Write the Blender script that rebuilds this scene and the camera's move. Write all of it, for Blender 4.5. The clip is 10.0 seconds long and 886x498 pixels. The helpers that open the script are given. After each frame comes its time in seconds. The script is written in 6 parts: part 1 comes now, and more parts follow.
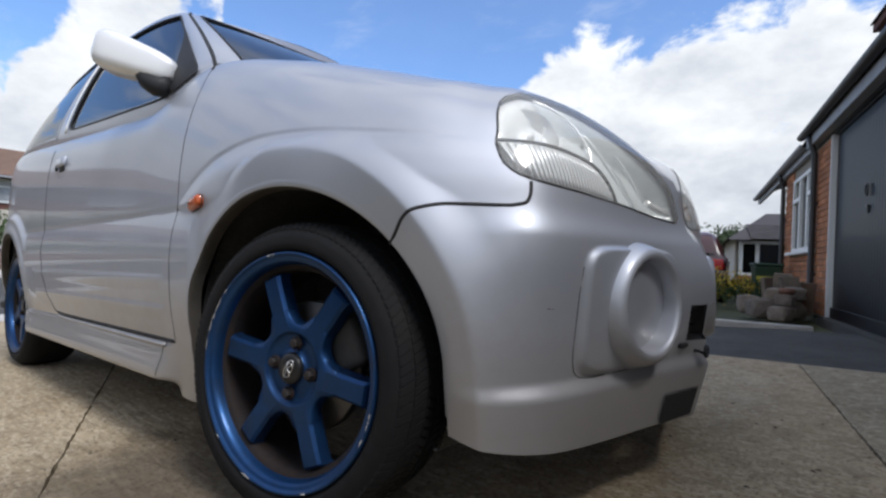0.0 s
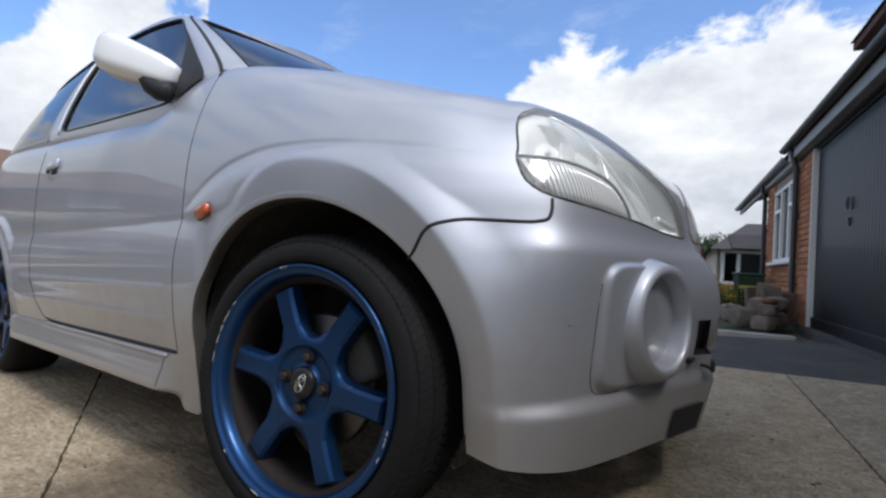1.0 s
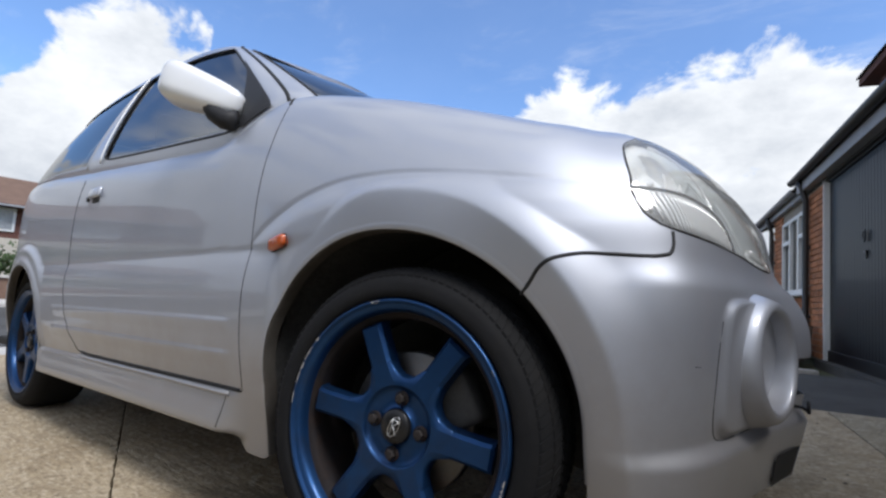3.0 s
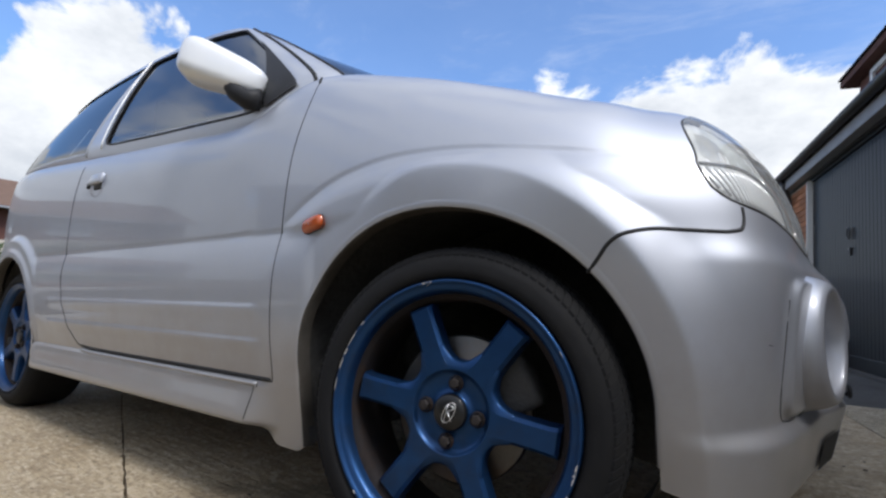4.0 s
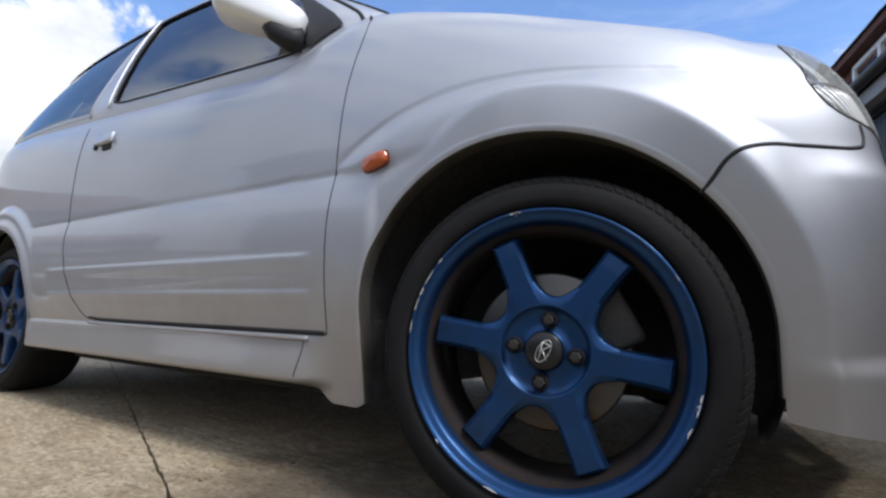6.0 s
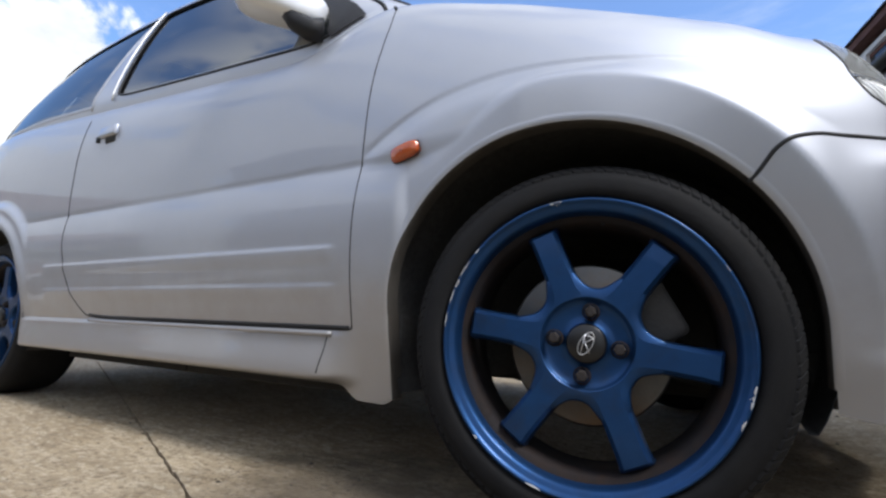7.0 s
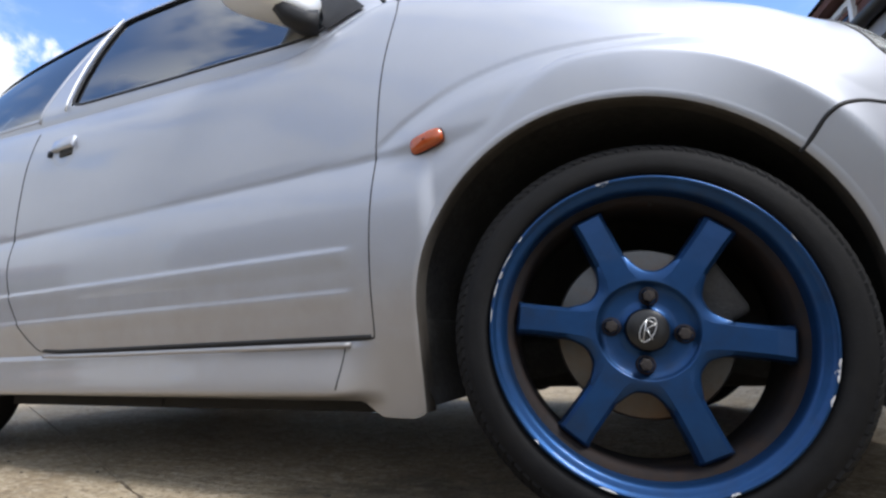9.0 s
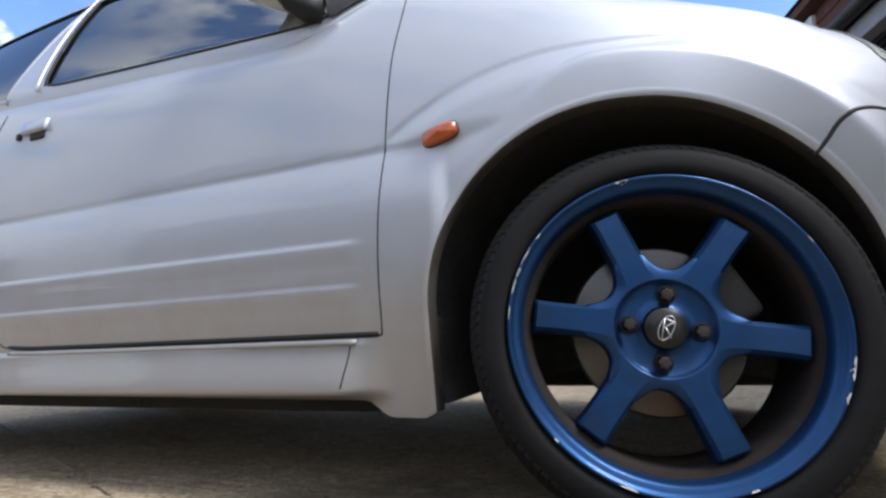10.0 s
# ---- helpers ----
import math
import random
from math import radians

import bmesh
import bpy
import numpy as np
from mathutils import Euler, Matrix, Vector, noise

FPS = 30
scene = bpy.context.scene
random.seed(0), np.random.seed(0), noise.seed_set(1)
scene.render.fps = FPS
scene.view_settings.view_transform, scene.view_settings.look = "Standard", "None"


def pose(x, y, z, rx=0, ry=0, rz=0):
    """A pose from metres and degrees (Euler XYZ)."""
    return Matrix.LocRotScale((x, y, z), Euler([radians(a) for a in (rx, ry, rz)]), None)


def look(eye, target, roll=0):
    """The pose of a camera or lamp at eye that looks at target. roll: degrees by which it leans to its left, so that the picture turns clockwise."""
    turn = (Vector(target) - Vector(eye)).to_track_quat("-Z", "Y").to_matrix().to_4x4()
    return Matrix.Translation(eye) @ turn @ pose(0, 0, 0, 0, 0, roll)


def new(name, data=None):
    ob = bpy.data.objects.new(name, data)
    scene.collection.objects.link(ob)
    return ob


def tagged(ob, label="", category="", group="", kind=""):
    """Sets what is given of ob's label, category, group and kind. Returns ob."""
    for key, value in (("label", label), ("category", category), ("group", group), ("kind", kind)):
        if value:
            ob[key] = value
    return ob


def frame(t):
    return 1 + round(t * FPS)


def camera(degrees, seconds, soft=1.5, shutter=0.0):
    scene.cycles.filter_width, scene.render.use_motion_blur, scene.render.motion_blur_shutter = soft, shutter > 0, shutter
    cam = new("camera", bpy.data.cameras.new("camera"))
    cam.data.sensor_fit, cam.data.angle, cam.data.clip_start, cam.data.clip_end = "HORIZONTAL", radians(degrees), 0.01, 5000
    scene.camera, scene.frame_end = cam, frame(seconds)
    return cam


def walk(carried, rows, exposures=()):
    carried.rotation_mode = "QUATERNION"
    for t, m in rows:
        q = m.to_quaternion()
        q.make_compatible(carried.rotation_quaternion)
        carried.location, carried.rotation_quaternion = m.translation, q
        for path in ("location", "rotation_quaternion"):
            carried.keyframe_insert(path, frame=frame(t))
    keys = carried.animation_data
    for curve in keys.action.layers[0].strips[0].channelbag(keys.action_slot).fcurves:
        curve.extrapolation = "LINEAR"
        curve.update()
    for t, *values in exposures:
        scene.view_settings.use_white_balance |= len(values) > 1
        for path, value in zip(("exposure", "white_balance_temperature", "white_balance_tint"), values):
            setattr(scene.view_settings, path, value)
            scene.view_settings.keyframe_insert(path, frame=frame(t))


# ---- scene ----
cam = camera(84.0, 10.0, soft=2.5)
SLOPE = pose(0, 0, 0, 0, -2.6, 0)  # the drive rises gently towards the garage
PATH = [
    (0, (0.8451, -0.5588, 0.4898), (-0.2898, 0.8362, 0.5677), 0.90),
    (0.5, (0.8334, -0.5770, 0.4966), (-0.2716, 0.8408, 0.5897), 0.86),
    (1, (0.7941, -0.5939, 0.5071), (-0.2963, 0.8351, 0.6033), 1.57),
    (1.5, (0.7388, -0.6323, 0.5170), (-0.4188, 0.7363, 0.6801), 1.68),
    (2, (0.7100, -0.6493, 0.5056), (-0.4522, 0.7170, 0.6563), 2.13),
    (2.5, (0.6723, -0.6569, 0.5163), (-0.4524, 0.7364, 0.7003), 2.21),
    (4, (0.4829, -0.7210, 0.4727), (-0.5372, 0.7471, 0.6831), 1.63),
    (4.5, (0.4325, -0.7244, 0.4390), (-0.5839, 0.7442, 0.6628), 2.55),
    (5, (0.3760, -0.7302, 0.3937), (-0.5983, 0.7656, 0.6244), 2.20),
    (5.5, (0.3316, -0.7356, 0.3709), (-0.6384, 0.7635, 0.5989), 2.26),
    (6, (0.2834, -0.7533, 0.3509), (-0.6669, 0.7586, 0.5771), 1.29),
    (7.5, (0.1642, -0.7782, 0.3064), (-0.7037, 0.7763, 0.5718), 1.47),
    (8, (0.1297, -0.7685, 0.2886), (-0.6888, 0.8117, 0.5586), 0.38),
    (8.5, (0.0749, -0.7761, 0.2931), (-0.7204, 0.8097, 0.5973), -0.74),
    (9, (0.0352, -0.7742, 0.2830), (-0.7035, 0.8313, 0.6249), -2.32),
    (9.5, (0.0069, -0.7730, 0.2739), (-0.6794, 0.8540, 0.6228), -2.72),
    (10, (-0.0444, -0.7860, 0.2795), (-0.6720, 0.8660, 0.6216), -1.98),
]
EXPOSURES = [(0.0, 0.03), (4.5, 0.08), (7.5, 0.33), (10.0, 0.50)]
walk(cam, [(t, SLOPE @ look(eye, target, roll)) for t, eye, target, roll in PATH], exposures=EXPOSURES)

# ---------------------------------------------------------------- light
SUN_DIR = Vector((0.575, -0.125, 0.81)).normalized()
sun = new("sun", bpy.data.lights.new("sun", "SUN"))
sun.data.energy, sun.data.angle, sun.data.color = 3.0, radians(18.0), (1.0, 0.98, 0.965)
sun.matrix_world = look(SUN_DIR * 40, (0, 0, 0))

world = bpy.data.worlds.new("sky")
scene.world = world
world.use_nodes = True
wn, wl = world.node_tree.nodes, world.node_tree.links
wn.clear()


def link_new(tree, kind, **values):
    node = tree.nodes.new(kind)
    for key, value in values.items():
        node.inputs[key].default_value = value
    return node


sky = wn.new("ShaderNodeTexSky")
sky.sky_type, sky.sun_disc = "NISHITA", False
sky.sun_elevation = math.asin(SUN_DIR.z)
sky.sun_rotation = math.atan2(SUN_DIR.x, SUN_DIR.y)
wt = world.node_tree
coord = wn.new("ShaderNodeTexCoord")
sep = wn.new("ShaderNodeSeparateXYZ")
wl.new(coord.outputs["Generated"], sep.inputs[0])


def sky_math(op, a, b=None, c=None):
    node = wn.new("ShaderNodeMath")
    node.operation = op
    for slot, v in zip(node.inputs, (a, b, c)):
        if v is None:
            continue
        if isinstance(v, (int, float)):
            slot.default_value = v
        else:
            wl.new(v, slot)
    return node.outputs[0]


def sky_ramp(value, lo, hi, to_lo=0.0, to_hi=1.0):
    node = wn.new("ShaderNodeMapRange")
    node.interpolation_type = "SMOOTHSTEP"
    for key, v in (("From Min", lo), ("From Max", hi), ("To Min", to_lo), ("To Max", to_hi)):
        node.inputs[key].default_value = v
    wl.new(value, node.inputs["Value"])
    return node.outputs[0]


def sky_noise(scale, detail, rough, stretch=(1, 1, 1), at=(0, 0, 0), warp=0.0):
    mp = wn.new("ShaderNodeMapping")
    mp.inputs["Scale"].default_value, mp.inputs["Location"].default_value = stretch, at
    wl.new(coord.outputs["Generated"], mp.inputs[0])
    node = link_new(wt, "ShaderNodeTexNoise", Scale=scale, Detail=detail, Roughness=rough, Distortion=warp)
    wl.new(mp.outputs[0], node.inputs["Vector"])
    return node.outputs["Fac"]


elevation = sky_math("MULTIPLY", sky_math("ARCSINE", sep.outputs["Z"]), 180 / math.pi)
azimuth = sky_math("MULTIPLY_ADD", sky_math("ARCTAN2", sep.outputs["Y"], sep.outputs["X"]), 0.5 / math.pi, 0.5)
# height of the cumulus banks round the horizon, in degrees over the compass
CLOUD_TOPS = [(-180, 15), (-140, 20), (-95, 26), (-60, 24), (-20, 16), (40, 20), (78, 22), (86, 24), (94, 25.2), (99, 24.5), (101.5, 23.5), (105.5, 22.5), (111.5, 24), (114, 24.5), (118, 23), (120.5, 20.5), (123.5, 12), (126.5, -4), (151, -4), (153, 14), (154.5, 23.5), (158, 25), (162, 24.5), (165, 23.5), (167.5, 21), (169.5, 17.5), (171.5, 14.5), (173.5, 16.5), (179.5, 15)]
tops = wn.new("ShaderNodeValToRGB")
tops.color_ramp.elements[1].position = 0.999
for at_deg, deg in CLOUD_TOPS:
    stop = tops.color_ramp.elements[0] if at_deg == -180 else tops.color_ramp.elements.new((at_deg + 180) / 360)
    stop.color = ((deg + 10) / 50,) * 3 + (1,)
tops.color_ramp.elements[-1].color = (0.5, 0.5, 0.5, 1)
wl.new(azimuth, tops.inputs[0])
puffs = sky_noise(6.5, 10.0, 0.58, (1, 1, 1.5), (0.3, 0.1, 0.7), 0.3)
lumps = sky_noise(3.3, 6.0, 0.5, (1, 1, 2.2), (2.3, 1.1, 0.2))
room = sky_math("SUBTRACT", sky_math("MULTIPLY_ADD", tops.outputs[0], 50.0, -10.0), elevation)
ragged = sky_math("MULTIPLY_ADD", sky_math("SUBTRACT", puffs, 0.5), 3.2, sky_math("MINIMUM", sky_math("MULTIPLY", room, 0.17), 0.62))
bank = sky_ramp(ragged, -0.12, 0.30)
# broken cloud overhead and behind, where the sky is only mirrored
high = sky_ramp(sky_math("ADD", lumps, sky_math("MULTIPLY", puffs, 0.35)), 0.52, 0.74)
overhead = sky_ramp(elevation, 36.0, 56.0, 0.0, 0.9)
south = sky_ramp(sep.outputs["Y"], 0.05, -0.35, 0.0, 0.85)
high = sky_math("MULTIPLY", high, sky_math("MAXIMUM", overhead, south))
wisps = sky_ramp(sky_noise(5.0, 8.0, 0.65, (0.5, 1.8, 2.6), (0.9, 0.3, 0.0), 0.4), 0.50, 0.85, 0.05, 0.30)
cover = sky_math("MAXIMUM", sky_math("MAXIMUM", bank, high), wisps)
tone = wn.new("ShaderNodeValToRGB")
tone.color_ramp.elements[0].position, tone.color_ramp.elements[1].position = 0.34, 0.72
tone.color_ramp.elements[0].color = (5.6, 6.1, 6.9, 1)
tone.color_ramp.elements[1].color = (10.8, 11.1, 11.5, 1)
grain = sky_noise(5.2, 9.0, 0.6, (1, 1, 1.8), (1.7, 0.4, 1.2))
wl.new(sky_math("MULTIPLY_ADD", elevation, 0.009, sky_math("MULTIPLY_ADD", grain, 0.85, -0.02)), tone.inputs[0])
mix = wn.new("ShaderNodeMix")
mix.data_type = "RGBA"
wl.new(cover, mix.inputs["Factor"])
blue = wn.new("ShaderNodeMix")
blue.data_type, blue.blend_type = "RGBA", "MULTIPLY"
blue.inputs["Factor"].default_value = 1.0
wl.new(sky.outputs[0], blue.inputs["A"])
blue.inputs["B"].default_value = (1.28, 1.74, 2.32, 1)
wl.new(blue.outputs["Result"], mix.inputs["A"])
wl.new(tone.outputs[0], mix.inputs["B"])
back = link_new(wt, "ShaderNodeBackground", Strength=0.10)
wl.new(mix.outputs["Result"], back.inputs["Color"])
world_out = wn.new("ShaderNodeOutputWorld")
wl.new(back.outputs[0], world_out.inputs["Surface"])


# ---------------------------------------------------------------- materials
def material(name, colour, rough=0.5, metal=0.0, coat=0.0, spec=0.5, vary=0.0, scale=20.0, bump=0.0, bump_scale=60.0, dirt=None, dirt_scale=3.0, spread=(0.45, 0.7), per_piece=0.0):
    """A Principled surface with colour variation at two scales, dirt patches and fine relief."""
    m = bpy.data.materials.new(name)
    m.use_nodes = True
    t = m.node_tree
    p = t.nodes["Principled BSDF"]
    p.inputs["Roughness"].default_value = rough
    p.inputs["Metallic"].default_value = metal
    p.inputs["Coat Weight"].default_value = coat
    p.inputs["Coat Roughness"].default_value = 0.04
    p.inputs["Specular IOR Level"].default_value = spec
    where = t.nodes.new("ShaderNodeTexCoord").outputs["Object"]
    rgb = t.nodes.new("ShaderNodeRGB")
    rgb.outputs[0].default_value = (*colour, 1)
    out = rgb.outputs[0]
    if vary:
        for k, sc in ((1.0, scale), (0.7, scale * 7.3)):
            n = link_new(t, "ShaderNodeTexNoise", Scale=sc, Detail=6.0, Roughness=0.6)
            t.links.new(where, n.inputs["Vector"])
            r = link_new(t, "ShaderNodeMapRange")
            r.inputs["To Min"].default_value, r.inputs["To Max"].default_value = 1 - vary * k, 1 + vary * k
            r.inputs["From Min"].default_value, r.inputs["From Max"].default_value = 0.25, 0.75
            t.links.new(n.outputs["Fac"], r.inputs["Value"])
            v = t.nodes.new("ShaderNodeVectorMath")
            v.operation = "SCALE"
            t.links.new(out, v.inputs[0])
            t.links.new(r.outputs[0], v.inputs["Scale"])
            out = v.outputs[0]
    if per_piece:
        info = t.nodes.new("ShaderNodeObjectInfo")
        r = link_new(t, "ShaderNodeMapRange")
        r.inputs["To Min"].default_value, r.inputs["To Max"].default_value = 1 - per_piece, 1 + per_piece
        t.links.new(info.outputs["Random"], r.inputs["Value"])
        v = t.nodes.new("ShaderNodeVectorMath")
        v.operation = "SCALE"
        t.links.new(out, v.inputs[0])
        t.links.new(r.outputs[0], v.inputs["Scale"])
        out = v.outputs[0]
    if dirt:
        n = link_new(t, "ShaderNodeTexNoise", Scale=dirt_scale, Detail=8.0, Roughness=0.65)
        t.links.new(where, n.inputs["Vector"])
        ramp = t.nodes.new("ShaderNodeValToRGB")
        ramp.color_ramp.elements[0].position, ramp.color_ramp.elements[1].position = spread
        t.links.new(n.outputs["Fac"], ramp.inputs[0])
        mx = t.nodes.new("ShaderNodeMix")
        mx.data_type = "RGBA"
        t.links.new(ramp.outputs[0], mx.inputs["Factor"])
        t.links.new(out, mx.inputs["A"])
        mx.inputs["B"].default_value = (*dirt, 1)
        out = mx.outputs["Result"]
    t.links.new(out, p.inputs["Base Color"])
    if bump:
        n = link_new(t, "ShaderNodeTexNoise", Scale=bump_scale, Detail=5.0, Roughness=0.65)
        t.links.new(where, n.inputs["Vector"])
        b = link_new(t, "ShaderNodeBump", Strength=bump, Distance=0.01)
        t.links.new(n.outputs["Fac"], b.inputs["Height"])
        t.links.new(b.outputs[0], p.inputs["Normal"])
    return m


def glass(name, tint, rough=0.02, ior=1.5, haze=0.0):
    """A thin pane: clear tinted sheet with a glossy surface."""
    m = bpy.data.materials.new(name)
    m.use_nodes = True
    t = m.node_tree
    t.nodes.clear()
    clear = t.nodes.new("ShaderNodeBsdfTransparent")
    clear.inputs["Color"].default_value = (*tint, 1)
    gloss = t.nodes.new("ShaderNodeBsdfGlossy")
    gloss.inputs["Roughness"].default_value = rough
    fres = t.nodes.new("ShaderNodeFresnel")
    fres.inputs["IOR"].default_value = ior
    mx = t.nodes.new("ShaderNodeMixShader")
    out = t.nodes.new("ShaderNodeOutputMaterial")
    t.links.new(fres.outputs[0], mx.inputs[0])
    t.links.new(clear.outputs[0], mx.inputs[1])
    t.links.new(gloss.outputs[0], mx.inputs[2])
    shown = mx.outputs[0]
    if haze:  # weathered plastic scatters a little
        cloudy = t.nodes.new("ShaderNodeBsdfDiffuse")
        cloudy.inputs["Color"].default_value = (0.93, 0.95, 0.95, 1)
        veil = t.nodes.new("ShaderNodeMixShader")
        veil.inputs[0].default_value = haze
        t.links.new(shown, veil.inputs[1])
        t.links.new(cloudy.outputs[0], veil.inputs[2])
        shown = veil.outputs[0]
    t.links.new(shown, out.inputs["Surface"])
    return m


# dirty paint taken near black to hold the shade inside the arch
DIRTY_SHADED = material("dirty painted edge with shade in its colour", (0.050, 0.045, 0.039), rough=0.7, vary=0.25, scale=25, dirt=(0.035, 0.029, 0.023), dirt_scale=10)
PAINT = material("silver metallic paint", (0.418, 0.437, 0.490), rough=0.52, metal=0.60, coat=0.75, vary=0.022, scale=2.0)


def film_and_shade(m):
    """Brownish road film and splashes, with painted shade, on the panels' lowest hand's width."""
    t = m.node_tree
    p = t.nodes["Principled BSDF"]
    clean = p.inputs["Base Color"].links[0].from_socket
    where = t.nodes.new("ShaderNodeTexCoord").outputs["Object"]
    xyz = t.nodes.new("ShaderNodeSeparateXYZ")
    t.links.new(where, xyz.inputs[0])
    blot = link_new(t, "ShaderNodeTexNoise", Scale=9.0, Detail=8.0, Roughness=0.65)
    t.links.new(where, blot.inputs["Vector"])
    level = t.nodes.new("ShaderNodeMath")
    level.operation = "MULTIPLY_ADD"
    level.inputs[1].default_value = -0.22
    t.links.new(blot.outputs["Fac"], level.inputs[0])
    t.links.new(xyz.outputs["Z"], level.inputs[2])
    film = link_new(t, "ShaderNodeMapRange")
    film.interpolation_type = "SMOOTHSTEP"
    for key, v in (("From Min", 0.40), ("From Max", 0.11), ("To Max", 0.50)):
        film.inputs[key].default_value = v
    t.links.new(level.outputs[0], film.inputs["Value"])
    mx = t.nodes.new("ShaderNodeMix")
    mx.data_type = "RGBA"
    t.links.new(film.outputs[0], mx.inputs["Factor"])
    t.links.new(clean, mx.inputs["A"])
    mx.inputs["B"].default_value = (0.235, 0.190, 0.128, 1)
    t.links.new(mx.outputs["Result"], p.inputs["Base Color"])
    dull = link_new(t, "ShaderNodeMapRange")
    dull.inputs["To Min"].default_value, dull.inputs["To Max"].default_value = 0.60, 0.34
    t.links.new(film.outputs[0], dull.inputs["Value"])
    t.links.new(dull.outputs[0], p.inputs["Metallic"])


film_and_shade(PAINT)


def concrete(name, pale, brown, dark, stain_at=None):
    """Old concrete: mottled at three scales, pitted, streaked by the float, with speckles and an oil stain."""
    m = bpy.data.materials.new(name)
    m.use_nodes = True
    t = m.node_tree
    p = t.nodes["Principled BSDF"]
    p.inputs["Roughness"].default_value = 0.92
    where = t.nodes.new("ShaderNodeTexCoord").outputs["Object"]

    def field(scale, lo, hi, detail=8.0, rough=0.65, stretch=None):
        src = where
        if stretch:
            mp = t.nodes.new("ShaderNodeMapping")
            mp.inputs["Scale"].default_value = stretch
            mp.inputs["Rotation"].default_value = (0, 0, 0.2)
            t.links.new(where, mp.inputs[0])
            src = mp.outputs[0]
        n = link_new(t, "ShaderNodeTexNoise", Scale=scale, Detail=detail, Roughness=rough)
        t.links.new(src, n.inputs["Vector"])
        r = t.nodes.new("ShaderNodeValToRGB")
        r.color_ramp.elements[0].position, r.color_ramp.elements[1].position = lo, hi
        t.links.new(n.outputs["Fac"], r.inputs[0])
        return r.outputs[0], n.outputs["Fac"]

    def blend(fac, a, b, share=1.0):
        mx = t.nodes.new("ShaderNodeMix")
        mx.data_type = "RGBA"
        if share < 1:
            k = t.nodes.new("ShaderNodeMath")
            k.operation = "MULTIPLY"
            k.inputs[1].default_value = share
            t.links.new(fac, k.inputs[0])
            fac = k.outputs[0]
        t.links.new(fac, mx.inputs["Factor"])
        for key, v in (("A", a), ("B", b)):
            if isinstance(v, tuple):
                mx.inputs[key].default_value = (*v, 1)
            else:
                t.links.new(v, mx.inputs[key])
        return mx.outputs["Result"]

    big, _ = field(1.7, 0.38, 0.66)
    medium, _ = field(13, 0.44, 0.66)
    fine, fine_raw = field(85, 0.51, 0.60, 6.0, 0.75)
    fleck, _ = field(42, 0.51, 0.59, 7.0, 0.7, (0.7, 1.4, 1))
    moss, _ = field(3.1, 0.54, 0.72, 9.0, 0.7)
    streak, streak_raw = field(26, 0.50, 0.72, 5.0, 0.6, (0.25, 1.6, 1))
    col = blend(big, pale, brown)
    col = blend(medium, col, dark, 0.5)
    col = blend(streak, col, brown, 0.55)
    col = blend(moss, col, (0.12, 0.105, 0.055), 0.4)
    col = blend(fleck, col, (0.62, 0.52, 0.38), 0.72)
    col = blend(fine, col, dark, 0.8)
    if stain_at:
        off = t.nodes.new("ShaderNodeVectorMath")
        off.operation = "DISTANCE"
        t.links.new(where, off.inputs[0])
        off.inputs[1].default_value = stain_at
        wob = link_new(t, "ShaderNodeTexNoise", Scale=5.0, Detail=7.0, Roughness=0.7)
        t.links.new(where, wob.inputs["Vector"])
        near = link_new(t, "ShaderNodeMath")
        near.operation = "MULTIPLY_ADD"
        t.links.new(wob.outputs["Fac"], near.inputs[0])
        near.inputs[1].default_value = 0.6
        t.links.new(off.outputs["Value"], near.inputs[2])
        spot = link_new(t, "ShaderNodeMapRange")
        spot.inputs["From Min"].default_value, spot.inputs["From Max"].default_value = 0.76, 0.46
        spot.inputs["To Max"].default_value = 0.75
        t.links.new(near.outputs[0], spot.inputs["Value"])
        col = blend(spot.outputs[0], col, (0.045, 0.032, 0.02))
    t.links.new(col, p.inputs["Base Color"])
    height = t.nodes.new("ShaderNodeMath")
    height.operation = "MULTIPLY_ADD"
    height.inputs[1].default_value = 1.6
    t.links.new(streak_raw, height.inputs[0])
    t.links.new(fine_raw, height.inputs[2])
    b = link_new(t, "ShaderNodeBump", Strength=1.0, Distance=0.009)
    t.links.new(height.outputs[0], b.inputs["Height"])
    t.links.new(b.outputs[0], p.inputs["Normal"])
    return m


SEAM = material("black shut line", (0.012, 0.012, 0.013), rough=0.7)
RUBBER = material("black rubber", (0.0095, 0.0096, 0.0105), rough=0.8, spec=0.18, vary=0.2, scale=30, bump=0.15, bump_scale=300, dirt=(0.014, 0.013, 0.012), dirt_scale=18, spread=(0.5, 0.9))
TRIM = material("black plastic trim", (0.02, 0.02, 0.022), rough=0.55, spec=0.25, vary=0.1, bump=0.1, bump_scale=500)
LINER = material("wheel arch liner", (0.052, 0.051, 0.050), rough=0.9, spec=0.15, vary=0.3, scale=12, bump=0.4, bump_scale=80)
UNDER = material("underbody coating", (0.02, 0.019, 0.018), rough=0.9, vary=0.3)
BLUE = material("blue wheel paint", (0.013, 0.050, 0.142), rough=0.40, metal=0.72, coat=0.10, spec=0.3, vary=0.12, scale=9, dirt=(0.022, 0.036, 0.066), dirt_scale=14, spread=(0.5, 0.85))
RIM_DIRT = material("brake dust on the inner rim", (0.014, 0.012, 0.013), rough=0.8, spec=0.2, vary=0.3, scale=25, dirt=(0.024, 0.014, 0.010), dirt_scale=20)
BARE = material("bare alloy", (0.65, 0.64, 0.62), rough=0.45, metal=0.6, vary=0.2)
STEEL = material("brake disc steel", (0.115, 0.113, 0.110), rough=0.42, metal=0.9, vary=0.12, scale=30, dirt=(0.13, 0.09, 0.06), dirt_scale=9)
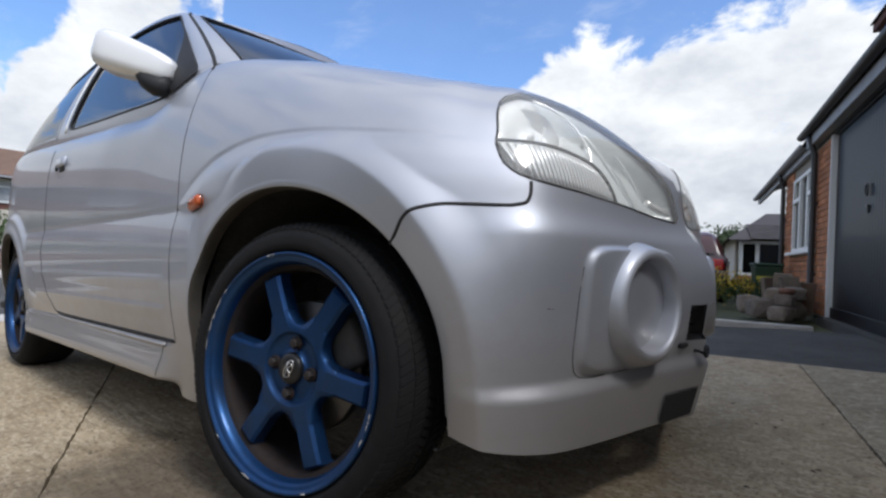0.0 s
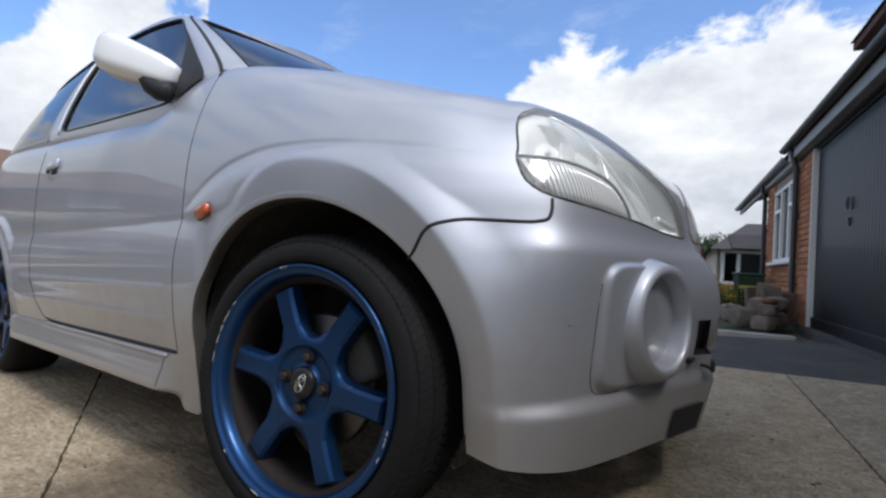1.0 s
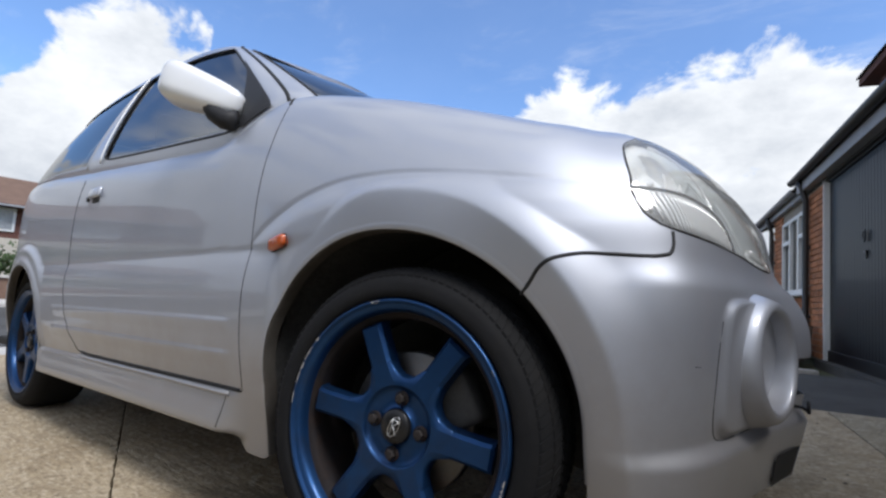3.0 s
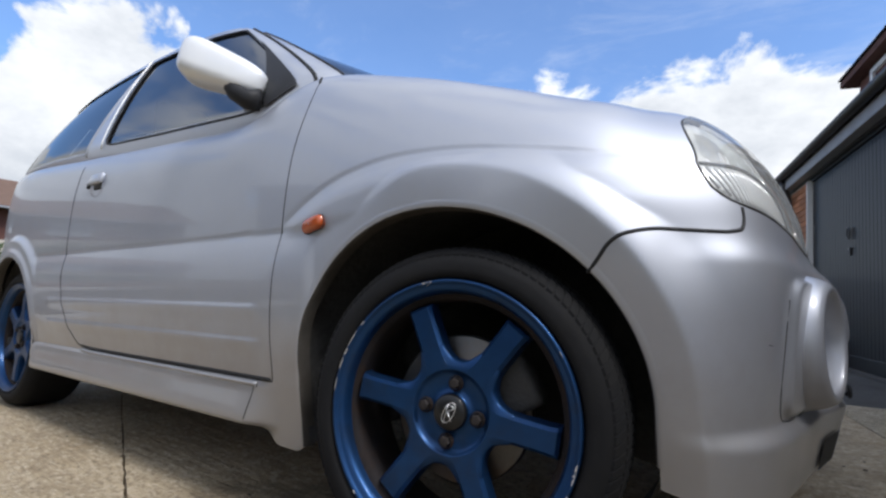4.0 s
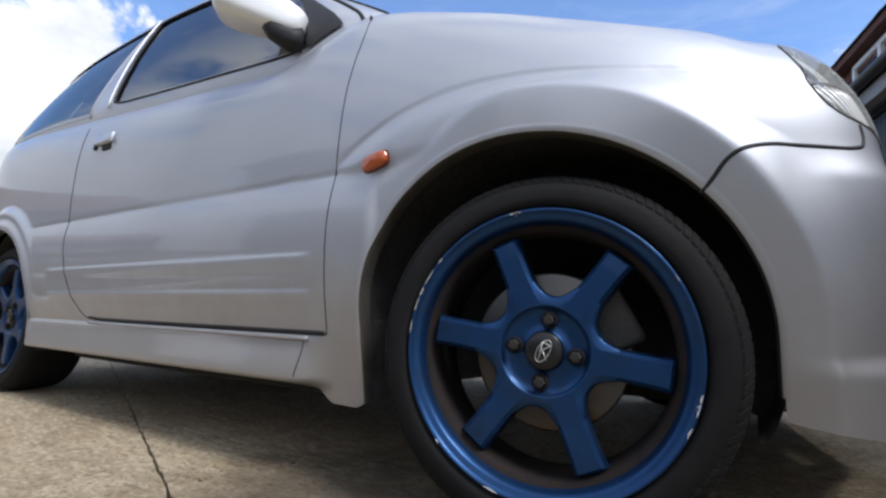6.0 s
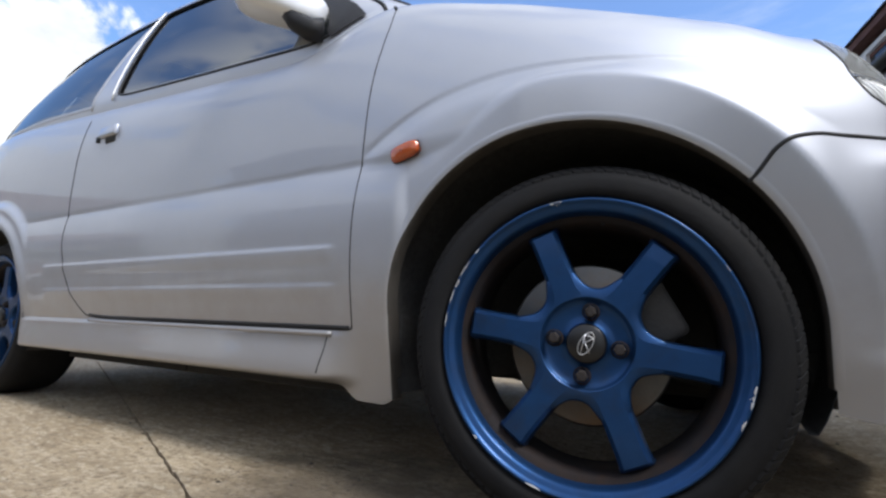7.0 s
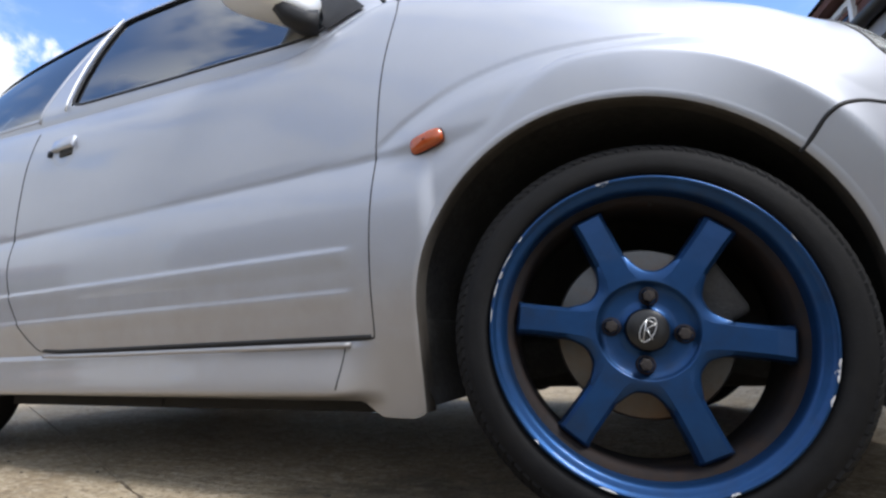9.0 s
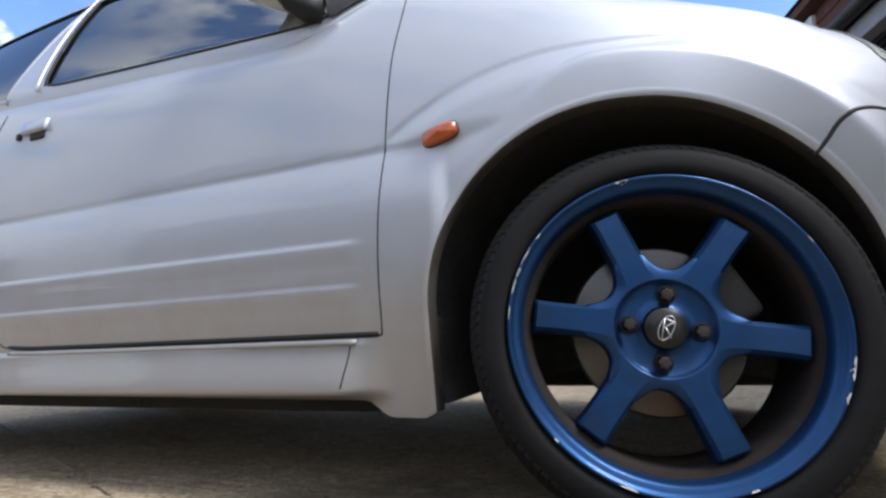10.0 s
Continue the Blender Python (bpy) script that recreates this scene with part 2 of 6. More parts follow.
RUST = material("rusty wheel nut", (0.026, 0.021, 0.020), rough=0.6, metal=0.4, vary=0.4, scale=120, bump=0.3, bump_scale=400)
CAST = material("cast iron caliper", (0.04, 0.038, 0.036), rough=0.75, vary=0.3, bump=0.3, bump_scale=150)
CAP_BLACK = material("gloss black cap", (0.010, 0.010, 0.011), rough=0.32, spec=0.4)
SILVER_MARK = material("silver emblem", (0.7, 0.7, 0.7), rough=0.3, metal=0.9)
AMBER = material("amber lens", (0.42, 0.075, 0.012), rough=0.18, coat=0.6, vary=0.15, scale=60)
WINDOW = glass("tinted car window", (0.17, 0.19, 0.21), 0.03, 3.2)
SCREEN = glass("windscreen glass", (0.55, 0.62, 0.65), 0.02, 2.2)
LENS = glass("clear headlight lens", (0.97, 0.98, 0.98), 0.05, 1.5, 0.14)
LAMP_GREEN = material("pale reflector", (0.90, 0.91, 0.91), rough=0.2, metal=0.3)
BEZEL = material("smoky grey lamp bezel", (0.70, 0.73, 0.74), rough=0.25, metal=0.15)
CLOTH = material("dark seat cloth", (0.03, 0.03, 0.034), rough=0.95, vary=0.2, scale=60)
# car silver lightened so the sunlit white of the shell is in the colour
SHELL = material("silver mirror shell paint, lightened for sun", (0.80, 0.805, 0.81), rough=0.42, metal=0.25, coat=0.8, vary=0.02, scale=3.0)
SMOKE = material("dark lamp backing", (0.15, 0.15, 0.155), rough=0.4)
CHROME = material("headlight reflector", (0.92, 0.92, 0.92), rough=0.18, metal=0.45)
PRISM = material("ribbed indicator reflector", (0.84, 0.85, 0.86), rough=0.18, metal=0.4)
WHITE = material("white frame", (0.75, 0.76, 0.76), rough=0.4, vary=0.05)


# ---------------------------------------------------------------- mesh helpers
def link_mesh(name, mesh, mat, parent=None, label="", smooth=True):
    ob = new(name, mesh)
    if mat:
        mesh.materials.append(mat)
    if smooth:
        for f in mesh.polygons:
            f.use_smooth = True
    if parent:
        ob.parent = parent
    if label:
        tagged(ob, label)
    return ob


def part(name, bm, mat, parent=None, label="", smooth=False):
    mesh = bpy.data.meshes.new(name)
    bm.to_mesh(mesh)
    bm.free()
    return link_mesh(name, mesh, mat, parent, label, smooth)


def from_data(name, verts, faces, mat, parent=None, label="", smooth=True):
    mesh = bpy.data.meshes.new(name)
    mesh.from_pydata([tuple(map(float, v)) for v in verts], [], [tuple(map(int, f)) for f in faces])
    mesh.update()
    return link_mesh(name, mesh, mat, parent, label, smooth)


def add_box(bm, lo, hi, m=None, bevel=0.0):
    lo, hi = Vector(lo), Vector(hi)
    got = bmesh.ops.create_cube(bm, size=1.0, matrix=Matrix.Translation((lo + hi) / 2) @ Matrix.Diagonal((*(hi - lo), 1)))
    verts = got["verts"]
    if bevel:
        edges = list({e for v in verts for e in v.link_edges})
        out = bmesh.ops.bevel(bm, geom=edges, offset=bevel, segments=2, affect="EDGES", profile=0.5)
        verts = list({v for f in out["faces"] for v in f.verts} | {v for v in verts if v.is_valid})
    if m is not None:
        bmesh.ops.transform(bm, matrix=m, verts=verts)


def box_bm(lo, hi, bevel=0.0, m=None):
    bm = bmesh.new()
    add_box(bm, lo, hi, m, bevel)
    return bm


def tube(points, radius, sides=8, closed=False):
    """Vertices and faces of a round tube along points; radius one number or one a point."""
    pts = [Vector(p) for p in points]
    n = len(pts)
    rad = radius if hasattr(radius, "__len__") else [radius] * n
    verts, faces = [], []
    side = None
    for i, p in enumerate(pts):
        a = pts[(i - 1) % n] if closed or i else p
        b = pts[(i + 1) % n] if closed or i < n - 1 else p
        d = (b - a).normalized()
        if side is None:
            side = d.orthogonal().normalized()
        side = (side - d * side.dot(d)).normalized()
        up = d.cross(side)
        for k in range(sides):
            w = 2 * math.pi * k / sides
            verts.append(p + rad[i] * (math.cos(w) * side + math.sin(w) * up))
    for i in range(n if closed else n - 1):
        j = (i + 1) % n
        for k in range(sides):
            l = (k + 1) % sides
            faces.append((i * sides + k, i * sides + l, j * sides + l, j * sides + k))
    if not closed:
        faces.append(tuple(range(sides))[::-1])
        faces.append(tuple((n - 1) * sides + k for k in range(sides)))
    return verts, faces


def lathe(profile, steps=96, caps=False):
    """Vertices and faces of a profile of (radius, y) turned about the y axis."""
    verts, faces = [], []
    m = len(profile)
    for i in range(steps):
        w = 2 * math.pi * i / steps
        verts += [(r * math.cos(w), y, r * math.sin(w)) for r, y in profile]
    for i in range(steps):
        j = (i + 1) % steps
        for k in range(m - 1):
            faces.append((i * m + k, j * m + k, j * m + k + 1, i * m + k + 1))
    if caps:
        faces.append(tuple(i * m for i in range(steps))[::-1])
        faces.append(tuple(i * m + m - 1 for i in range(steps)))
    return verts, faces


def move(verts, m):
    return [m @ Vector(v) for v in verts]


def pchip(x, y, q):
    """Monotone cubic through the rows of y at x, read at q."""
    x, y, q = np.asarray(x, float), np.asarray(y, float), np.asarray(q, float)
    h = np.diff(x)[:, None]
    d = np.diff(y, axis=0) / h
    slope = np.zeros_like(y)
    slope[0], slope[-1] = d[0], d[-1]
    a, b = d[:-1], d[1:]
    w1, w2 = 2 * h[1:] + h[:-1], h[1:] + 2 * h[:-1]
    with np.errstate(divide="ignore", invalid="ignore"):
        s = (w1 + w2) / (w1 / a + w2 / b)
    slope[1:-1] = np.where((a * b > 0) & np.isfinite(s), s, 0.0)
    k = np.clip(np.searchsorted(x, q, side="right") - 1, 0, len(x) - 2)
    u = ((q - x[k]) / (x[k + 1] - x[k]))[:, None]
    hk = h[k]
    return (2 * u**3 - 3 * u**2 + 1) * y[k] + (u**3 - 2 * u**2 + u) * hk * slope[k] + (3 * u**2 - 2 * u**3) * y[k + 1] + (u**3 - u**2) * hk * slope[k + 1]


def step01(v):
    v = np.clip(v, 0, 1)
    return v * v * (3 - 2 * v)


def ease_out(v):
    """Rises at once and levels off."""
    return 1 - (1 - np.clip(v, 0, 1)) ** 2


def grid_normals(g):
    du, dv = np.gradient(g, axis=0), np.gradient(g, axis=1)
    n = np.cross(du, dv)
    return n / (np.linalg.norm(n, axis=2, keepdims=True) + 1e-12)


def grid_part(name, g, keep, mat, parent, label="", flip=False):
    """The quads of grid g for which keep is true, as one mesh."""
    nu, nv = g.shape[:2]
    idx = np.arange(nu * nv).reshape(nu, nv)
    quads = np.stack([idx[:-1, :-1], idx[1:, :-1], idx[1:, 1:], idx[:-1, 1:]], -1)[keep]
    if flip:
        quads = quads[:, ::-1]
    used, back_idx = np.unique(quads, return_inverse=True)
    return from_data(name, g.reshape(-1, 3)[used], back_idx.reshape(quads.shape), mat, parent, label)


# ---------------------------------------------------------------- the car
CAR_MID = 0.775  # y of the car's middle
FRONT_ARCH = (-0.036, 0.322, 0.333)  # x, z, radius of the opening
REAR_ARCH = (-2.26, 0.318, 0.318)
car = new("car")
car.matrix_world = SLOPE
tagged(car, "silver three-door hatchback parked on a sloping concrete drive", "car")

STATIONS = []


def station(ox, oy, dx, dy, *profile):
    """A section of the body: the widest point, the way inwards, and pairs of (inwards, height) from the underside to the middle."""
    n = math.hypot(dx, dy)
    pts = [(ox + d * dx / n, oy + d * dy / n, z) for d, z in profile]
    a, b = pts[-2], pts[-1]
    pts.insert(-1, tuple(a[i] + 0.45 * (b[i] - a[i]) + (0.022 if i == 2 else 0.0) for i in range(3)))
    STATIONS.append(((ox, oy), pts))


def cabin(x, y, belt, dx=0.0, dy=1.0):
    station(x, y, dx, dy, (0.050, 0.205), (0.030, 0.30), (0.008, 0.42), (0.0, 0.55), (-0.005, 0.70), (-0.004, 0.85), (0.016, belt - 0.03), (0.06, belt + 0.002), (0.75, belt))


station(-2.86, 0.775, 1, 0, (0.08, 0.26), (0.03, 0.32), (0.0, 0.45), (0.0, 0.58), (0.02, 0.72), (0.04, 0.88), (0.06, 1.02), (0.10, 1.05), (0.7, 1.05))
station(-2.83, 0.40, 0.97, 0.25, (0.08, 0.26), (0.03, 0.32), (0.0, 0.45), (0.0, 0.58), (0.02, 0.72), (0.03, 0.88), (0.05, 1.02), (0.10, 1.05), (0.7, 1.05))
station(-2.75, 0.12, 0.7, 0.7, (0.07, 0.25), (0.03, 0.31), (0.0, 0.45), (0.0, 0.58), (0.01, 0.72), (0.02, 0.88), (0.04, 1.02), (0.09, 1.05), (0.8, 1.05))
cabin(-2.56, 0.0, 1.05, 0.3, 0.95)
cabin(-2.25, -0.026, 1.045)
cabin(-1.60, -0.030, 1.005)
cabin(-1.00, -0.030, 0.965)
cabin(-0.66, -0.030, 0.945)
station(-0.45, -0.030, 0, 1, (0.05, 0.205), (0.03, 0.30), (0.008, 0.42), (0.0, 0.55), (-0.003, 0.72), (0.012, 0.88), (0.045, 0.985), (0.10, 1.045), (0.805, 1.09))
station(-0.20, -0.030, 0, 1, (0.05, 0.20), (0.03, 0.30), (0.01, 0.42), (0.0, 0.55), (0.004, 0.70), (0.028, 0.84), (0.072, 0.935), (0.145, 1.0), (0.805, 1.06))
station(0.0, -0.018, 0, 1, (0.05, 0.215), (0.03, 0.30), (0.01, 0.42), (0.0, 0.55), (0.010, 0.67), (0.036, 0.78), (0.082, 0.87), (0.165, 0.94), (0.793, 1.015))
station(0.22, 0.032, -0.1, 1, (0.03, 0.217), (0.015, 0.30), (0.004, 0.42), (0.0, 0.52), (0.010, 0.62), (0.030, 0.71), (0.075, 0.805), (0.15, 0.872), (0.74, 0.98))
station(0.37, 0.105, -0.45, 0.89, (0.02, 0.200), (0.010, 0.30), (0.002, 0.42), (0.0, 0.50), (0.010, 0.60), (0.030, 0.68), (0.070, 0.770), (0.160, 0.856), (0.74, 1.005))
station(0.455, 0.19, -0.72, 0.69, (0.03, 0.185), (0.015, 0.29), (0.0, 0.42), (0.0, 0.50), (0.004, 0.59), (0.018, 0.67), (0.066, 0.77), (0.142, 0.852), (0.82, 1.035))
station(0.492, 0.36, -0.88, 0.47, (0.030, 0.172), (0.010, 0.285), (0.0, 0.42), (0.0, 0.50), (0.002, 0.57), (0.004, 0.65), (0.040, 0.755), (0.093, 0.838), (0.82, 1.06))
station(0.532, 0.57, -0.97, 0.24, (0.035, 0.162), (0.012, 0.275), (0.0, 0.42), (0.004, 0.50), (0.014, 0.57), (0.017, 0.64), (0.036, 0.73), (0.073, 0.80), (0.79, 1.06))
station(0.600, 0.775, -1, 0, (0.062, 0.152), (0.030, 0.265), (0.0, 0.42), (0.012, 0.50), (0.050, 0.57), (0.069, 0.64), (0.077, 0.705), (0.115, 0.768), (0.84, 1.06))


def body_grid():
    """The smooth right half of the body, before creases and flares."""
    rows = []
    v_to = np.concatenate([np.linspace(0, 0.62, 74), np.linspace(0.62, 1, 40)[1:]])
    for _, pts in STATIONS:
        p = np.array(pts)
        # the share of height and width along the section: the same for every station
        knots = np.array([0, 0.09, 0.21, 0.33, 0.43, 0.53, 0.62, 0.71, 0.86, 1.0])
        rows.append(pchip(knots, p, v_to))
    rows = np.array(rows)
    out = np.array([o for o, _ in STATIONS])
    length = np.r_[0, np.cumsum(np.linalg.norm(np.diff(out, axis=0), axis=1))]
    far = length[[abs(o[0] + 0.45) < 1e-6 for o in out].index(True)]
    u_to = np.concatenate([np.arange(0, far, 0.0125), np.arange(far, length[-1], 0.0062), [length[-1]]])
    g = pchip(length, rows.reshape(len(rows), -1), u_to).reshape(len(u_to), -1, 3)
    for _ in range(26):  # fairing
        s = g.copy()
        s[1:-1] = 0.5 * g[1:-1] + 0.25 * (g[:-2] + g[2:])
        s[:, 1:-1] = 0.5 * s[:, 1:-1] + 0.25 * (s[:, :-2] + s[:, 2:])
        s[-1, :, 1], s[0, :, 1] = CAR_MID, CAR_MID
        s[:, 0], s[:, -1] = g[:, 0], g[:, -1]
        g = s
    # twice as many rows, for crisp creases
    tall = np.swapaxes(g, 0, 1)
    n = tall.shape[0]
    fine = pchip(np.arange(n), tall.reshape(n, -1), np.linspace(0, n - 1, 2 * n - 1)).reshape(2 * n - 1, -1, 3)
    return np.swapaxes(fine, 0, 1)


def arch_reach(x, z, arch):
    """Distance from the arch's axis; below the axis, from its upright line."""
    return np.hypot(x - arch[0], np.maximum(z - arch[1], 0))


def arch_stretch(dx, arch):
    """The front opening is longer ahead of the axle than behind it."""
    return np.where((np.asarray(dx) > 0) & (arch == FRONT_ARCH), 1.06, 1.0)


def opening_reach(x, z, arch):
    dx = x - arch[0]
    return np.hypot(dx / arch_stretch(dx, arch), np.maximum(z - arch[1], 0))


def relief(g):
    """How far the surface stands out: flares, lower door panels, ribs, bumper lip."""
    x, y, z = g[..., 0], g[..., 1], g[..., 2]
    side = step01((0.50 - x) / 0.08)
    ahead = 0.045 * step01((x + 0.02) / 0.20)  # ahead of the wheel the panel runs straight up to the flare's edge
    front = step01((0.437 + ahead - arch_reach(x, z, FRONT_ARCH)) / (0.034 + ahead + 0.05 * step01((-0.05 - x) / 0.2)))
    front = front * (1 - 0.72 * step01((-0.06 - x) / 0.20))
    # crease that sweeps over the flare and runs forward to the headlamp
    ridge_at = np.linspace(-0.48, 0.42, 60)
    ridge_z = np.interp(ridge_at, [-0.48, -0.412, -0.283, -0.147, 0.0, 0.15, 0.26, 0.36, 0.42], [0.61, 0.668, 0.734, 0.765, 0.768, 0.752, 0.736, 0.727, 0.722])
    for _ in range(14):
        ridge_z[1:-1] = 0.5 * ridge_z[1:-1] + 0.25 * (ridge_z[:-2] + ridge_z[2:])
    ridge = np.interp(x, ridge_at, ridge_z)
    swept = step01((x + 0.46) / 0.05) * step01((z - 0.60) / 0.06)
    front = np.maximum(front, (0.10 * step01((ridge - z) / 0.010) + 0.28 * step01((ridge - z) / 0.045)) * swept * step01((0.47 - x) / 0.30))
    rear = step01((0.415 - arch_reach(x, z, REAR_ARCH)) / 0.035)
    reach = step01((-0.30 - x) / 0.05) * step01((x + 2.55) / 0.2)
    # the upper panel ends in a small overhang, below which the skin swells out again
    door = (0.0175 * ease_out((0.630 - z) / 0.13) - 0.0026 * step01((0.634 - z) / 0.005)) * reach
    flare = 0.016 * np.maximum(front, rear)
    out = np.where(door >= 0, np.maximum(flare, door), flare + door * (1 - np.clip(flare / 0.016, 0, 1))) * side
    out -= 0.0026 * step01((ridge + 0.004 - z) / 0.005) * swept * step01((0.30 - x) / 0.15) * step01((z - ridge + 0.06) / 0.05)
    out += 0.008 * step01((0.36 - arch_reach(x, z, REAR_ARCH)) / 0.03) * side
    along = step01((-0.43 - x) / 0.12) * step01((x + 2.02) / 0.14)
    out += (0.008 * step01((0.297 - z) / 0.008) + 0.028 * step01((0.300 - z) / 0.095)) * along
    out -= 0.048 * step01((0.212 - z) / 0.030) * along
    for h in (0.466, 0.390):  # ribs along the door
        line = np.clip((-0.485 - x) / 0.03, 0, 1) * np.clip((x + 1.80) / 0.03, 0, 1)
        out += 0.0032 * line * (step01((h + 0.003 - z) / 0.007) - step01((h - 0.005 - z) / 0.040))
    # the flare turns back inwards from its crest to the opening, most of all ahead of the wheel
    inner = np.clip((0.405 - arch_reach(x, z, FRONT_ARCH)) / 0.072, 0, 1.4)
    out -= 0.052 * inner * (0.30 * step01((x + 0.30) / 0.28) + 0.62 * step01((x - 0.02) / 0.36)) * side
    # bumper: rolled lip along the bottom and a full upper roll
    lip = step01((x - 0.325) / 0.12)
    out += 0.018 * lip * step01((0.304 - z) / 0.030)
    out += 0.015 * lip * np.exp(-(((z - 0.548) / np.where(z > 0.548, 0.036, 0.115)) ** 2))
    # inset panel that carries the fog lamp
    inset = ((np.abs(y - 0.455) / 0.182) ** 6 + (np.abs(z - 0.420) / 0.122) ** 6) ** (1 / 6)
    out += np.where(x > 0.4, 0.012 * step01((1.0 - inset) / 0.09), 0)
    return out


base = body_grid()
skirt = step01((-0.350 - base[..., 0]) / 0.04) * step01((base[..., 0] + 0.505) / 0.06)
base[..., 2] -= 0.042 * skirt * np.clip((0.32 - base[..., 2]) / 0.11, 0, 1)
lower_sill = step01((base[..., 0] + 1.60) / 1.05) * step01((-0.34 - base[..., 0]) / 0.04) * (1 - skirt)
base[..., 2] -= 0.016 * lower_sill * np.clip((0.29 - base[..., 2]) / 0.085, 0, 1)
normal = grid_normals(base)
if normal[len(normal) // 2, 40, 1] > 0:
    normal = -normal
skin = base + normal * relief(base)[..., None]
skin[-1, :, 1] = skin[0, :, 1] = CAR_MID
for arch in (FRONT_ARCH, REAR_ARCH):  # draw the nearest rows onto the rim of the opening
    x, z = skin[..., 0], skin[..., 2]
    reach = opening_reach(x, z, arch)
    near = (np.abs(reach - arch[2]) < 0.0042) & (skin[..., 1] < 0.3) & (z > 0.1)
    k = np.where(near, arch[2] / np.maximum(reach, 1e-6), 1.0)
    skin[..., 0] = np.where(near, arch[0] + (x - arch[0]) * k, x)
    skin[..., 2] = np.where(near & (z > arch[1]), arch[1] + (z - arch[1]) * k, z)
skin_normal = grid_normals(skin)
SKIN_TURNED = bool(skin_normal[len(skin) // 2, 40, 1] > 0)
if SKIN_TURNED:
    skin_normal = -skin_normal


def on_skin(a, b, axes="xz", lift=0.0, keep=None):
    """The point of the body's skin with the given two coordinates."""
    i, j = ("xyz".index(c) for c in axes)
    miss = (skin[..., i] - a) ** 2 + (skin[..., j] - b) ** 2
    if axes == "xz":
        miss = miss + np.where(skin[..., 1] > 0.45, 1.0, 0) + np.where(np.arange(skin.shape[1])[None] > 168, 1.0, 0)
    if axes == "yz":
        miss = miss + np.where(skin[..., 0] < 0.2, 1.0, 0)
    k = np.unravel_index(np.argmin(miss), miss.shape)
    p, n = skin[k].copy(), skin_normal[k]
    da, db = a - p[i], b - p[j]
    h = 3 - i - j
    p[i], p[j] = a, b
    if abs(n[h]) > 0.15:
        p[h] -= np.clip((n[i] * da + n[j] * db) / n[h], -0.02, 0.02)
    return Vector(p + n * lift)


def smooth_line(pts, count, closed=False):
    """A smooth curve through points."""
    p = np.array(pts, float)
    if closed:
        p = np.vstack([p, p[:1]])
    t = np.r_[0, np.cumsum(np.linalg.norm(np.diff(p, axis=0), axis=1))]
    return pchip(t, p, np.linspace(0, t[-1], count))


def inside(y, z, poly):
    """Whether points lie in a polygon."""
    res = np.zeros(np.shape(y), bool)
    for (a, b), (c, d) in zip(poly, np.roll(poly, -1, axis=0)):
        cross = (b > z) != (d > z)
        res ^= cross & (y < (c - a) * (z - b) / (d - b + 1e-12) + a)
    return res


def centre(g):
    return (g[:-1, :-1] + g[1:, :-1] + g[1:, 1:] + g[:-1, 1:]) / 4


LAMP = smooth_line([(0.285, 0.846), (0.235, 0.822), (0.195, 0.780), (0.174, 0.740), (0.160, 0.708), (0.157, 0.682), (0.168, 0.658), (0.20, 0.645), (0.30, 0.636), (0.45, 0.626), (0.62, 0.614), (0.71, 0.612), (0.740, 0.630), (0.728, 0.682), (0.675, 0.730), (0.575, 0.779), (0.455, 0.822), (0.35, 0.847)], 110, True)
mid = centre(skin)
X, Y, Z = mid[..., 0], mid[..., 1], mid[..., 2]
row = np.arange(mid.shape[1])[None] / 2 + np.zeros_like(X)
opening = np.zeros_like(X, bool)
for arch in (FRONT_ARCH, REAR_ARCH):
    opening |= (opening_reach(X, Z, arch) < arch[2]) & (Y < 0.4)
opening |= (Y > 0.690) & (Z > 0.335) & (Z < 0.420) & (X > 0.4)
lamp_zone = inside(Y, Z, LAMP) & (X > 0.25)
wing_edge = np.interp(X, [0.20, 0.233, 0.262, 0.30, 0.35, 0.418, 0.44], [0.53, 0.545, 0.580, 0.598, 0.602, 0.600, 0.66])
top_line = 84  # row where bonnet and wings meet
door_front = np.interp(Z, [0.2, 0.29, 0.62, 0.80, 0.95, 1.1], [-0.455, -0.455, -0.438, -0.425, -0.405, -0.40])
door_rear = np.interp(Z, [0.28, 0.305, 0.33, 0.37, 0.44, 0.60, 0.9], [-1.44, -1.50, -1.545, -1.59, -1.637, -1.672, -1.655])
is_bumper = (X > 0.15) & (Z < wing_edge) & (row < top_line - 4) & ~lamp_zone
is_bumper |= (X > 0.40) & (row < top_line - 6) & ~lamp_zone & (Z < 0.72)
is_bonnet = (row >= top_line) & (X > -0.40) & ~lamp_zone
is_rear_bumper = (X < -2.56) & (Z < 0.60)
below = Z < 0.296
is_sill = below & (X < -0.34) & (X > -2.2)
is_door = (X < door_front) & (X > door_rear) & ~below & (row < 100)
is_wing = ~is_bumper & ~is_bonnet & ~is_door & ~is_sill & (X > -0.55) & ~lamp_zone
is_quarter = ~(is_bumper | is_bonnet | is_door | is_sill | is_wing | is_rear_bumper | lamp_zone) & (X < -0.45)
mirror_skin = skin * (1, -1, 1) + (0, 2 * CAR_MID, 0)
for name, keep in (("front_bumper", is_bumper), ("bonnet", is_bonnet), ("front_wing", is_wing), ("door", is_door), ("sill", is_sill), ("rear_quarter_panel", is_quarter), ("rear_bumper", is_rear_bumper)):
    for g, flip in ((skin, False), (mirror_skin, True)):
        grid_part(name, g, keep & ~opening, PAINT, car, "", flip)


def seam(points, radius=0.0030, name="shut_line", mat=SEAM, sides=6, parent=None, closed=False):
    v, f = tube(points, radius, sides, closed)
    return from_data(name, v, f, mat, parent or car)


